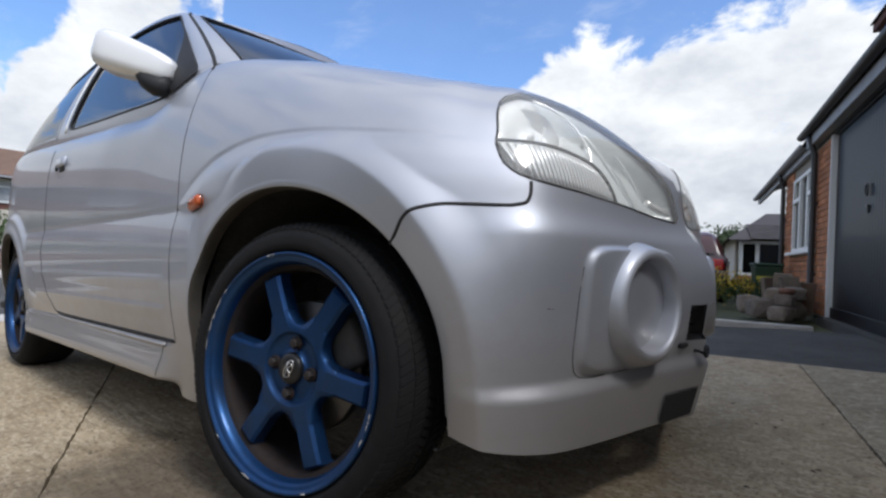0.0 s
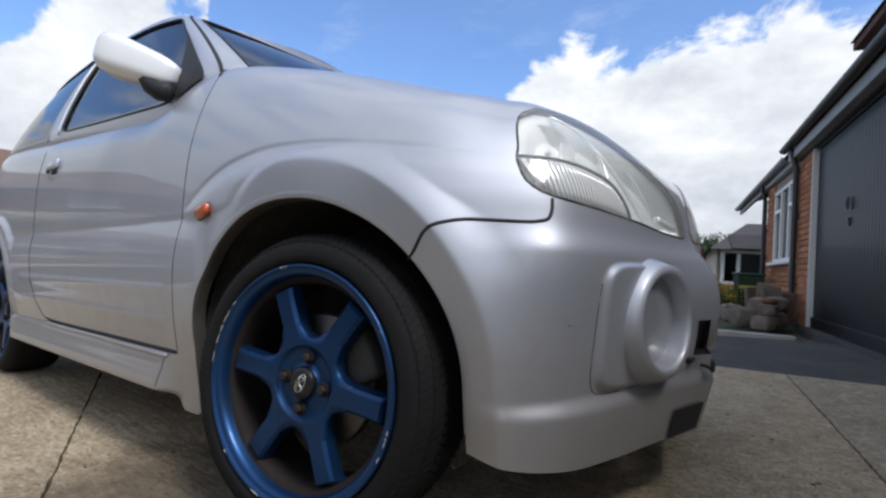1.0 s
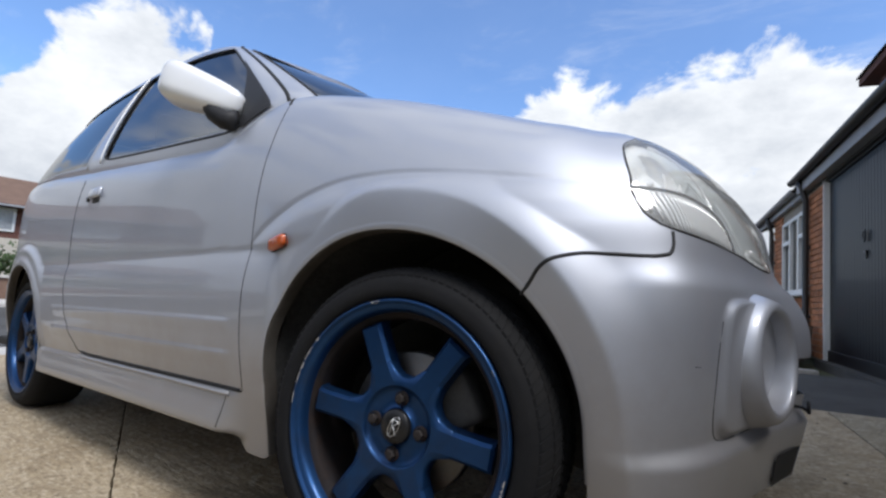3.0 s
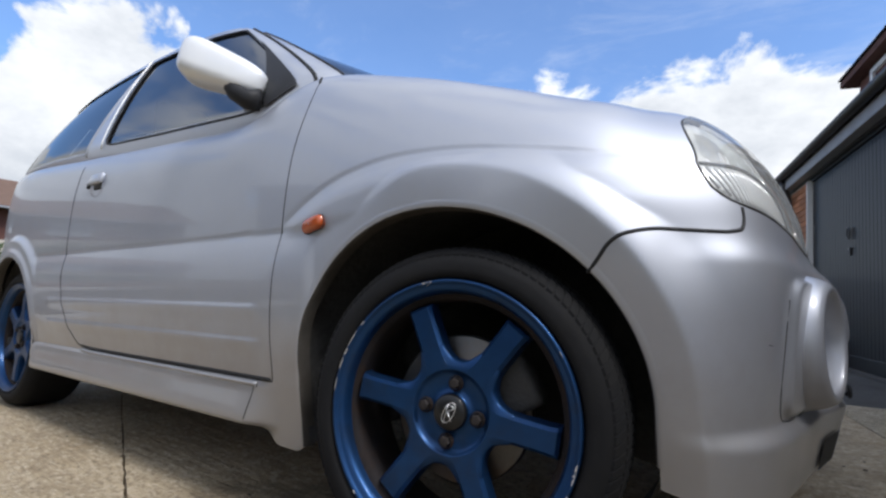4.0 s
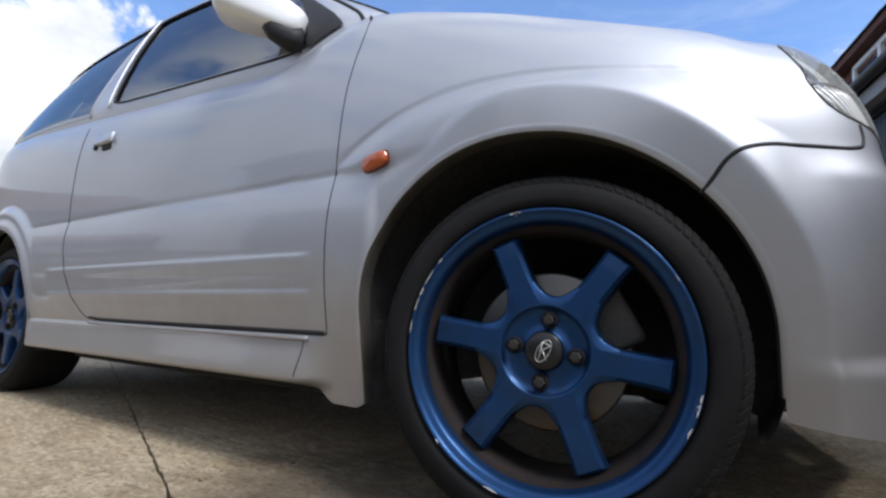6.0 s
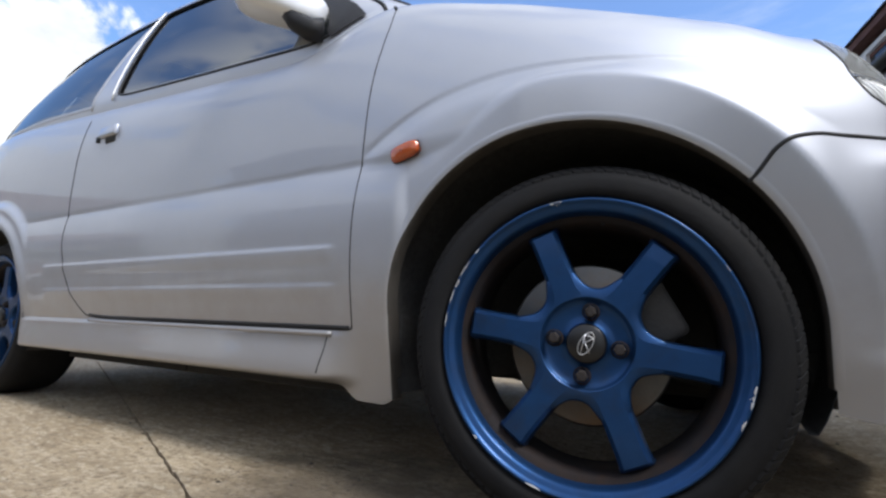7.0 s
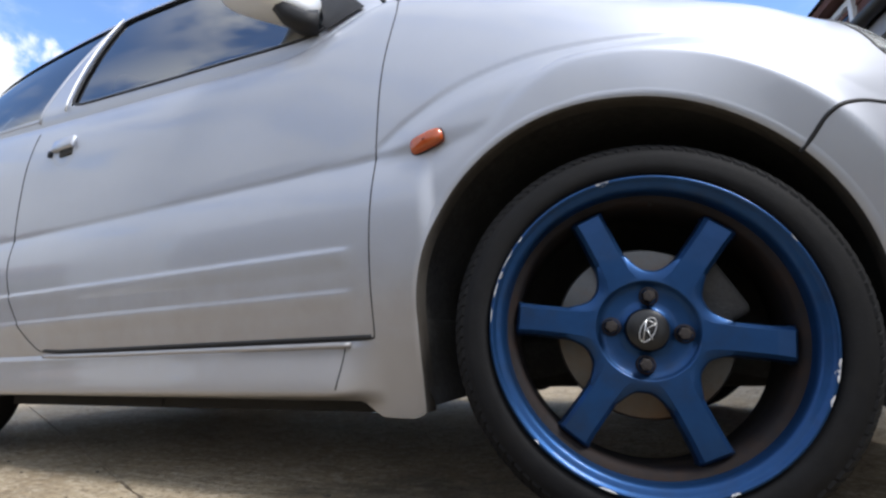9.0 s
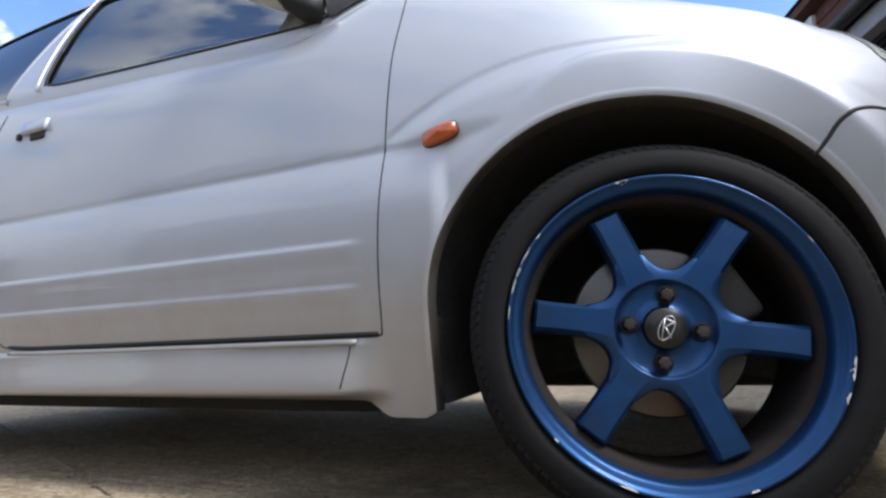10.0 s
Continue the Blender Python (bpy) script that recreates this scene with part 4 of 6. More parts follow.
    # scuffs on the lip, bare metal
    if near:
        rng = random.Random(5)
        for w, span, wide in ((101, 5, 0.006), (156, 3.5, 0.005), (162, 6, 0.0022), (149, 8, 0.0018), (172, 6, 0.0014), (-16, 8, 0.005), (-26, 4, 0.003), (140, 3, 0.0025), (222, 2, 0.003), (250, 6, 0.003), (290, 3, 0.004), (30, 3, 0.002)):
            pts_in, pts_out = [], []
            for k in range(9):
                a = radians(w - span / 2 + span * k / 8)
                r_out = LIP - 0.0024 - rng.random() * 0.0006
                r_in = r_out - wide * math.sin(math.pi * (k + 0.6) / 9.2) * (0.6 + 0.4 * rng.random())
                pts_out.append((r_out * math.cos(a), -0.0028, r_out * math.sin(a)))
                pts_in.append((r_in * math.cos(a), -0.0024 if r_in > LIP - 0.006 else 0.0012, r_in * math.sin(a)))
            verts = pts_out + pts_in
            from_data("kerb_scuff", verts, [(k, k + 1, k + 10, k + 9) for k in range(8)], BARE, holder, "bare metal kerb scuff")
        v, f = lathe([(0.002, 0.0), (0.0035, 0.001), (0.0035, 0.012)], 12)
        valve = turned(0.196, 0, 82, 0.03)
        from_data("valve", move(v, Matrix.Translation(valve)), f, TRIM, holder)
    return holder


wheel = make_wheel(True)
wheel.matrix_basis = pose(0.001, -0.012, 0.2925, -2.0, 0, 9.5)
for spin, m in ((25, pose(-2.26, -0.004, 0.2925)), (70, pose(-2.26, 2 * CAR_MID + 0.004, 0.2925, 0, 0, 180)), (10, pose(-0.006, 2 * CAR_MID + 0.005, 0.2925, 0, 0, 190))):
    other = make_wheel(False)
    other.matrix_basis = m @ pose(0, 0, 0, 0, spin, 0)

# ---------------------------------------------------------------- headlights


def lamp_edge(pts=LAMP, lift=0.0):
    return [on_skin(y, z, "yz", lift) for y, z in pts]


vert_d = np.full(skin.shape[:2], 0.2)
sel = (skin[..., 0] > 0.25) & (skin[..., 1] < 0.75) & (skin[..., 2] > 0.5) & (skin[..., 2] < 0.9)
vy, vz = skin[sel][:, 1], skin[sel][:, 2]
vert_d[sel] = np.min(np.hypot(vy[:, None] - LAMP[None, :, 0], vz[:, None] - LAMP[None, :, 1]), axis=1)
depth_in = 0.012 + 0.042 * step01(vert_d / 0.035)
bowl = skin - skin_normal * depth_in[..., None]
grown = lamp_zone.copy()
grown[1:] |= lamp_zone[:-1]
grown[:-1] |= lamp_zone[1:]
grown[:, 1:] |= lamp_zone[:, :-1]
grown[:, :-1] |= lamp_zone[:, 1:]
for g, b, n, flip in ((skin, bowl, skin_normal, False), (mirror_skin, bowl * (1, -1, 1) + (0, 2 * CAR_MID, 0), skin_normal * (1, -1, 1), True)):
    flip_y = (lambda p: Vector((p[0], 2 * CAR_MID - p[1], p[2]))) if flip else Vector
    lamp = new("headlight")
    lamp.parent = car
    tagged(lamp, "clear headlight with a ribbed indicator section")
    grid_part("lens", g + n * 0.002, lamp_zone, LENS, lamp, "clear curved plastic lens", flip != SKIN_TURNED).visible_shadow = False
    bezel_y = np.interp(Z, [0.60, 0.635, 0.67, 0.70, 0.74, 0.79, 0.82, 0.845], [0.43, 0.425, 0.40, 0.372, 0.375, 0.365, 0.345, 0.31])
    signal = Z < np.interp(Y, [0.150, 0.168, 0.245, 0.31, 0.365, 0.40, 0.425], [0.726, 0.726, 0.722, 0.714, 0.700, 0.672, 0.634])
    grid_part("housing", b, grown & (Y <= bezel_y) & ~signal, LAMP_GREEN, lamp, "", flip)
    grid_part("indicator_back", b, grown & (Y <= bezel_y) & signal, SMOKE, lamp, "dark back of the indicator", flip)
    grid_part("bezel", b, grown & (Y > bezel_y), BEZEL, lamp, "smoky grey inner bezel", flip)
    v, f = tube([flip_y(p) for p in lamp_edge(lift=-0.001)], 0.0027, 8, True)
    from_data("gasket", v, f, TRIM, lamp)
    # divider between main beam and indicator
    divide = smooth_line([(0.168, 0.726), (0.245, 0.722), (0.31, 0.714), (0.365, 0.700), (0.40, 0.672), (0.425, 0.634)], 24)
    v, f = tube([flip_y(p) for p in lamp_edge(divide, -0.006)], 0.0035, 8)
    from_data("divider", v, f, TRIM, lamp)
    cut = smooth_line([(0.31, 0.842), (0.345, 0.818), (0.367, 0.785), (0.376, 0.74), (0.368, 0.705)], 30)
    v, f = tube([flip_y(p) for p in lamp_edge(cut, -0.010)], 0.0030, 8)
    from_data("reflector_edge", v, f, CHROME, lamp)
    # ribs of the indicator
    for k in range(27):
        y = 0.172 + 0.0096 * k
        top = float(np.interp(y, divide[:, 0], divide[:, 1])) - 0.004
        under = float(np.interp(y, [0.165, 0.175, 0.20, 0.32, 0.48], [0.700, 0.672, 0.652, 0.640, 0.628]))
        if top - under < 0.006:
            continue
        v, f = tube([flip_y(on_skin(y - 0.004 * j / 5, under + (top - under) * j / 5, "yz", -0.008)) for j in range(6)], 0.0032, 6)
        from_data("rib", v, f, PRISM, lamp)
    v, f = lathe([(0.010, 0.052), (0.030, 0.045), (0.050, 0.028), (0.060, 0.010)], 48)
    spot = on_skin(0.268, 0.775, "yz", -0.034)
    aim = Matrix.Translation(spot) @ Vector((0.80, -0.45, 0.30)).to_track_quat("-Y", "Z").to_matrix().to_4x4()
    from_data("main_reflector", [flip_y(p) for p in move(v, aim)], f, CHROME, lamp, "chrome bowl reflector")
    v, f = lathe([(0.0005, 0.010), (0.008, 0.014), (0.010, 0.03), (0.010, 0.05)], 20)
    from_data("bulb_cap", [flip_y(p) for p in move(v, aim)], f, CHROME, lamp)
    # facets of the bezel, and a bar added as the glint in its lower corner
    for line in ([(0.44, 0.835), (0.455, 0.78), (0.48, 0.73), (0.52, 0.68), (0.56, 0.635)], [(0.54, 0.805), (0.56, 0.75), (0.59, 0.70), (0.63, 0.655)]):
        v, f = tube([flip_y(p) for p in lamp_edge(smooth_line(line, 20), -0.034)], 0.004, 8)
        from_data("bezel_edge", v, f, BEZEL, lamp)
    v, f = tube([flip_y(p) for p in lamp_edge(smooth_line([(0.585, 0.648), (0.64, 0.641), (0.70, 0.636)], 12), -0.012)], 0.0085, 8)
    from_data("side_reflector", v, f, CHROME, lamp, "pale bar put in as a glint in the bezel")
    for line in ([(0.25, 0.735), (0.30, 0.79)], [(0.30, 0.728), (0.345, 0.775)]):
        v, f = tube([flip_y(p) for p in lamp_edge(smooth_line(line, 12), -0.030)], 0.0022, 6)
        from_data("reflector_step", v, f, CHROME, lamp)

# ---------------------------------------------------------------- bumper fittings
for side in (1, -1):
    def place(p, side=side):
        return Vector((p[0] if side == 1 else p[0] - 0.014, p[1] if side == 1 else 2 * CAR_MID - p[1], p[2]))
    fog = new("fog_lamp")
    fog.parent = car
    tagged(fog, "round fog lamp in a deep silver surround")
    v, f = lathe([(0.158, 0.082), (0.143, 0.070), (0.133, 0.054), (0.127, 0.036), (0.121, 0.018), (0.114, 0.005), (0.106, -0.002), (0.099, -0.003), (0.094, 0.001), (0.0915, 0.008), (0.089, 0.030), (0.086, 0.080), (0.082, 0.150), (0.074, 0.24)], 80)
    aim = Matrix.Translation((0.557, 0.463, 0.426)) @ Vector((0.973, -0.23, 0)).to_track_quat("-Y", "Z").to_matrix().to_4x4()
    from_data("surround", [place(p) for p in move(v, aim)], f, PAINT, fog)
    v, f = lathe([(0.074, 0.236), (0.065, 0.226), (0.04, 0.218), (0.0005, 0.215)], 48)
    from_data("lens", [place(p) for p in move(v, aim)], f, LENS, fog, "clear glass fog lamp lens")
    v, f = lathe([(0.074, 0.240), (0.06, 0.252), (0.03, 0.264), (0.0005, 0.268)], 48)
    from_data("reflector", [place(p) for p in move(v, aim)], f, CHROME, fog)
    groove = smooth_line([(0.274, 0.500), (0.269, 0.44), (0.269, 0.35), (0.276, 0.316), (0.296, 0.300), (0.34, 0.296), (0.46, 0.296)], 60)
    v, f = tube([place(on_skin(y, z, "yz", 0.0003)) for y, z in groove], 0.0009, 6)
    from_data("panel_gap", v, f, SEAM, fog)
# centre grille and lower vents
bm = bmesh.new()
for k in range(2):
    z = 0.355 + 0.030 * k
    add_box(bm, (0.520, 0.660, z), (0.534, 0.890, z + 0.006), None, 0.002)
part("lower_grille", bm, TRIM, car, "black lower grille bars")
# black box in place of the shaded depth behind the mouth
part("grille_back", box_bm((0.47, 0.600, 0.315), (0.500, 0.950, 0.48), 0.004), SEAM, car)
for z in (0.320, 0.424):
    part("grille_frame", box_bm((0.48, 0.660, z), (0.562, 0.890, z + 0.012), 0.004), TRIM, car)
vent = [[on_skin(0.600 + 0.016 * i, 0.158 + 0.013 * j, "yz", 0.004) for j in range(6)] for i in range(10)]
grid_part("bumper_vent", np.array(vent), np.ones((9, 5), bool), SEAM, car, "black plastic vent cover in the bumper lip")
hook = Vector(on_skin(0.74, 0.315, "yz", 0.024))
v, f = tube([hook + Vector((0, 0.012 * math.cos(w), 0.012 * math.sin(w))) for w in np.linspace(0, 2 * math.pi, 16)[:-1]], 0.004, 6, True)
from_data("tow_eye", v, f, TRIM, car)
v, f = tube([hook - Vector((0.03, 0, 0)), hook - Vector((0.012, 0, 0.002)), hook + Vector((0, 0, -0.010))], 0.004, 6)
from_data("tow_stalk", v, f, TRIM, car)
# stone chips
for y, z, r in ((0.196, 0.428, 0.0018), (0.205, 0.427, 0.0012)):
    p = on_skin(y, z, "yz", 0.0006)
    q = on_skin(y + 0.004, z, "yz", 0.0006)
    v, f = lathe([(r, 0.0), (r * 0.6, -0.0004), (0.0001, -0.0005)], 9)
    aim = Matrix.Translation(p) @ Vector((0.75, -0.66, 0.05)).to_track_quat("-Y", "Z").to_matrix().to_4x4()
    from_data("stone_chip", move(v, aim @ Matrix.Diagonal((1.8, 1, 0.5, 1))), f, CAST, car)

# ---------------------------------------------------------------- side fittings
# repeater lamp on the wing
rep = new("side_repeater")
rep.parent = car
tagged(rep, "amber oval side indicator")
v, f = lathe([(1.0, 0.006), (1.0, 0.0), (0.93, -0.006), (0.7, -0.010), (0.3, -0.012), (0.01, -0.0125)], 40)
spot = on_skin(-0.328, 0.638, "xz", 0.001)
tilt = Matrix.Translation(spot) @ pose(0, 0, 0, 0, 0, -6) @ pose(0, 0, 0, 0, -11, 0)
v = [(math.copysign(abs(p[0]) ** 0.55, p[0]) * 0.034, p[1], math.copysign(abs(p[2]) ** 0.55, p[2]) * 0.0155) for p in v]
from_data("lens", move(v, tilt), f, AMBER, rep)
ring = [(0.0345 * math.copysign(abs(math.cos(w)) ** 0.55, math.cos(w)), 0.001, 0.016 * math.copysign(abs(math.sin(w)) ** 0.55, math.sin(w))) for w in np.linspace(0, 2 * math.pi, 40)[:-1]]
v, f = tube(move(ring, tilt), 0.0016, 6, True)
from_data("gasket", v, f, TRIM, rep)
# door handle: a flap over a scooped recess
handle = new("door_handle")
handle.parent = car
spot = on_skin(-1.468, 0.862, "xz", 0.0015)
v, f = lathe([(1.0, 0.0), (0.9, -0.0008), (0.5, 0.0003), (0.02, 0.0006)], 32)
v = [(p[0] * 0.056, p[1], p[2] * 0.040 - 0.010) for p in v]
from_data("recess", move(v, Matrix.Translation(spot)), f, PAINT, handle, "scooped recess")
# dark block standing in for the shaded hollow below the flap
bm = box_bm((-0.018, -0.004, -0.020), (0.042, 0.002, 0.004), 0.004, Matrix.Translation(spot))
part("finger_slot", bm, LINER, handle, "dark block in place of the shade under the flap", smooth=True)
bm = box_bm((-0.050, -0.013, -0.002), (0.050, 0.002, 0.036), 0.007, Matrix.Translation(spot) @ pose(0, 0, 0, -12, 0, 0))
part("flap", bm, PAINT, handle, smooth=True)
bm = box_bm((-0.075, -0.006, -0.010), (-0.055, 0.002, 0.010), 0.004, Matrix.Translation(spot))
part("lock", bm, TRIM, handle, smooth=True)
# door mirror
mirror = new("door_mirror")
mirror.parent = car
tagged(mirror, "silver door mirror on a black arm")
bm = bmesh.new()
bmesh.ops.create_uvsphere(bm, u_segments=40, v_segments=24, radius=1.0)
for w in bm.verts:
    x, y, z = w.co
    p = Vector([math.copysign(abs(c) ** 0.52, c) for c in (x, y, z)])
    taper = 1 - 0.24 * p.x
    w.co = (p.x * 0.112, p.y * 0.053 * taper, p.z * 0.050 * taper - 0.008 * p.x)
axis = Matrix.Translation((-0.700, -0.042, 1.068))
long_way = Vector((0.175, 0.165, -0.055)).normalized()
face_way = Vector((0.165, -0.175, 0)).normalized() * -1
up_way = long_way.cross(face_way).normalized() * 1.0
if up_way.z < 0:
    up_way = -up_way
turn = Matrix((long_way, -face_way, up_way)).transposed().to_4x4()
bmesh.ops.transform(bm, matrix=axis @ turn, verts=bm.verts)
part("shell", bm, SHELL, mirror, smooth=True)
arm = [Vector((-0.600, 0.000, 0.985)), Vector((-0.625, -0.02, 0.985)), Vector((-0.655, -0.035, 1.005)), Vector((-0.68, -0.045, 1.04))]
v, f = tube(arm, [0.030, 0.027, 0.024, 0.020], 8)
from_data("arm", v, f, TRIM, mirror)
# gap along the cowl
seam([on_house(u, -0.005, 0.004) for u in np.linspace(0.05, 2.3, 40)], 0.006, "cowl_gap", TRIM, 6)


# ---------------------------------------------------------------- ground
CONCRETE = concrete("worn concrete", (0.52, 0.42, 0.285), (0.38, 0.285, 0.17), (0.17, 0.125, 0.078), (-0.36, -0.03, 0.0))
CONCRETE_DARKER = concrete("darker mottled concrete", (0.46, 0.39, 0.28), (0.30, 0.24, 0.155), (0.14, 0.115, 0.08))
ASPHALT = material("asphalt", (0.056, 0.053, 0.050), rough=0.92, vary=0.25, scale=8, bump=0.7, bump_scale=220, dirt=(0.09, 0.088, 0.085), dirt_scale=1.2)
SOIL = material("garden soil and grass", (0.06, 0.065, 0.03), rough=0.95, vary=0.3, scale=3, bump=0.6, bump_scale=40)
KERB = material("pale kerb stone", (0.42, 0.40, 0.37), rough=0.85, vary=0.15, scale=12, bump=0.3, bump_scale=90, per_piece=0.12)
SLAB_BED = material("dark joint filling", (0.03, 0.026, 0.022), rough=0.95, vary=0.3)
RISE = math.tan(radians(2.6))


def ground_height(x):
    """The drive falls towards the road and levels out before the garage."""
    return RISE * min(max(x, -5.2), 4.5)


xs = sorted(set([-3000, -600, -150, -60, -30, -12, -9, -7, -5.6, -5.2] + [-5 + 0.5 * k for k in range(14)] + [2, 3, 4.5, 9, 20, 60, 200, 600, 3000]))
ys = [-3000, -600, -150, -60, -30, -12, -6, -3, -1, 0, 1, 2, 3, 4, 6, 9, 14, 22, 40, 80, 200, 600, 3000]
verts = [(x, y, ground_height(x) - 0.075) for x in xs for y in ys]
n = len(ys)
faces = [(i * n + j, (i + 1) * n + j, (i + 1) * n + j + 1, i * n + j + 1) for i in range(len(xs) - 1) for j in range(n - 1)]
tagged(from_data("ground", verts, faces, SOIL, smooth=False), "grass and bare soil around the drive", "ground", kind="structure")

# drive: concrete slabs with cracked, uneven joints, on the car's slope
drive = from_data("drive", move([(-4.75, -1.85, -0.04), (4.45, -1.85, -0.04), (4.45, 2.90, -0.04), (-4.75, 2.90, -0.04)], SLOPE), [(0, 1, 2, 3)], SLAB_BED, smooth=False)
tagged(drive, "concrete drive of large worn slabs", "driveway", kind="structure")


def rough_edge(a, b, step=0.05, jitter=0.006, seed=1):
    a, b = Vector(a), Vector(b)
    k = max(2, int((b - a).length / step))
    rng = random.Random(seed)
    side = Vector((-(b - a).y, (b - a).x)).normalized()
    return [a + (b - a) * i / k + side * (jitter * (rng.random() - 0.5) * 2) for i in range(k)]


def slab(corners, seed, mat=CONCRETE):
    ring = []
    for i, (a, b) in enumerate(zip(corners, corners[1:] + corners[:1])):
        ring += rough_edge(a, b, 0.022, 0.0030, seed + i)
    bm = bmesh.new()
    top = [bm.verts.new(SLOPE @ Vector((p.x, p.y, 0))) for p in ring]
    low_ring = [bm.verts.new(SLOPE @ Vector((p.x, p.y, -0.05))) for p in ring]
    bm.faces.new(top)
    for i in range(len(ring)):
        j = (i + 1) % len(ring)
        bm.faces.new((low_ring[i], low_ring[j], top[j], top[i]))
    bmesh.ops.recalc_face_normals(bm, faces=bm.faces)
    bmesh.ops.triangulate(bm, faces=[f for f in bm.faces if len(f.verts) > 4])
    return part("slab", bm, mat, drive)


def joint(x):
    return -0.203 - 0.405 * (x + 0.644)


# slabs run on unseen past x 1.7 to bounce light onto the bumper
slab([(-4.7, joint(-4.7) - 0.003), (-4.7, -1.8), (4.40, -1.8), (4.40, -1.75), (3.18, joint(3.18) - 0.003)], 3)
slab([(-4.7, joint(-4.7) + 0.003), (1.29, joint(1.29) + 0.003), (0.64, 2.84), (-4.7, 2.84)][::-1], 11)
slab([(1.297, joint(1.297) + 0.003), (3.18, joint(3.18) + 0.003), (4.40, -1.74), (4.40, 2.86), (0.647, 2.84)][::-1], 23, CONCRETE_DARKER)

# loose grit, bits of leaf and specks on the drive
rng = random.Random(77)
verts, faces = [], []
for _ in range(620):
    x, y = rng.uniform(-2.6, 1.6), rng.uniform(-0.75, 2.6)
    if y > 0.1 and x < 0.3:
        continue
    big = 0.0022 + 0.0042 * rng.random() ** 3
    turn_z = rng.random() * 6.3
    i = len(verts)
    for k in range(5):
        w = turn_z + 2 * math.pi * k / 5
        r = big * (0.6 + 0.7 * rng.random())
        verts.append(SLOPE @ Vector((x + 1.5 * r * math.cos(w), y + r * math.sin(w), 0.0006)))
    verts.append(SLOPE @ Vector((x, y, 0.0006 + big * 0.7)))
    faces += [(i + k, i + (k + 1) % 5, i + 5) for k in range(5)]
GRIT = material("dark grit", (0.05, 0.042, 0.032), rough=0.95, vary=0.4, scale=9)
tagged(from_data("grit", verts, faces, GRIT, smooth=False), "dark loose grit and leaf scraps on the concrete", "grit", kind="stuff")

# asphalt apron before the garages, a kerb of edging stones, the road
bm = bmesh.new()
add_box(bm, (-4.75, 2.87, -0.12), (2.6, 5.05, -0.012))
bm.transform(SLOPE)
tagged(part("apron", bm, ASPHALT), "dark asphalt strip before the garage", "asphalt", kind="structure")
edging = tagged(new("edging"), "pale kerb along the flower bed", "kerb", kind="structure")
first = None
for k in range(9):
    bm = box_bm((-0.44, -0.04, -0.14), (0.44, 0.04, 0.045), 0.012)
    piece = part("kerb_stone", bm, KERB, edging) if first is None else new("kerb_stone", first.data)
    first = first or piece
    piece.parent = edging
    x = 0.20 - 0.90 * k
    piece.matrix_basis = pose(x, 5.16 + (x - 0.52) * 0.42 * (1 if k < 2 else 0.2) - (0.28 if k >= 2 else 0), ground_height(x) - 0.005, 0, 0, 20 if k < 2 else 4)
road = from_data("road", [(-5.25, -120, -0.285), (-11.2, -120, -0.285), (-11.2, 120, -0.285), (-5.25, 120, -0.285)][::-1], [(0, 1, 2, 3)], ASPHALT, smooth=False)
tagged(road, "grey asphalt road beyond the drive", "road", kind="structure")
pave = part("pavement", box_bm((-5.25, -60, -0.40), (-4.76, 60, -0.222), 0.02), KERB)
tagged(pave, "pale dropped kerb between drive and road", "pavement", kind="structure")
pave = part("pavement", box_bm((-12.4, -60, -0.40), (-11.2, 60, -0.20), 0.02), KERB)
tagged(pave, "pale footway on the far side of the road", "pavement", kind="structure")


# ---------------------------------------------------------------- garage and houses, along one front: x along, y out of the wall, z up
FRONT = pose(0.716, 6.53, 0.02, 0, 0, 102.2)
BRICK = material("red-brown brick", (0.40, 0.165, 0.075), rough=0.85, vary=0.18, scale=25, bump=0.4, bump_scale=140, per_piece=0.28)
MORTAR = material("mortar", (0.30, 0.27, 0.23), rough=0.95, vary=0.15, scale=30)
DOOR_STEEL = material("dark painted steel door", (0.012, 0.0100, 0.0105), rough=0.5, spec=0.22, vary=0.15, scale=6, coat=0.06, bump=0.03, bump_scale=20)
GUTTER = material("grey plastic gutter", (0.30, 0.30, 0.32), rough=0.5, vary=0.1, scale=8)
PIPE = material("black downpipe", (0.030, 0.029, 0.031), rough=0.45)
TILE = material("dark roof tile", (0.042, 0.036, 0.036), rough=0.85, vary=0.25, scale=10, bump=0.4, bump_scale=60, per_piece=0.2)
TILE_HUNG = material("tile-hung brown wall", (0.13, 0.055, 0.042), rough=0.85, vary=0.2, scale=14, bump=0.4, bump_scale=60, per_piece=0.2)
TILE_BROWN = material("brown concrete roof tile", (0.17, 0.105, 0.075), rough=0.88, vary=0.2, scale=3, bump=0.3, bump_scale=40)
CURTAIN = material("window with pale curtains behind the glass", (0.34, 0.36, 0.38), rough=0.25, coat=0.6, vary=0.25, scale=4)
RENDER = material("cream render", (0.50, 0.46, 0.40), rough=0.9, vary=0.08, scale=5, bump=0.3, bump_scale=160)
PANE = glass("house window glass", (0.12, 0.14, 0.16), 0.02, 1.6)
# near-black in place of unlit interiors; one door leaf takes it too
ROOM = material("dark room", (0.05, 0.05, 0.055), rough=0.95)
NET = material("net curtain", (0.45, 0.45, 0.44), rough=0.95, vary=0.1, scale=30)


def boxes(name, lows_highs, mat, parent=None, label="", bevel=0.0, m=FRONT):
    bm = bmesh.new()
    for lo, hi in lows_highs:
        add_box(bm, lo, hi, None, bevel)
    bm.transform(m)
    return part(name, bm, mat, parent, label)


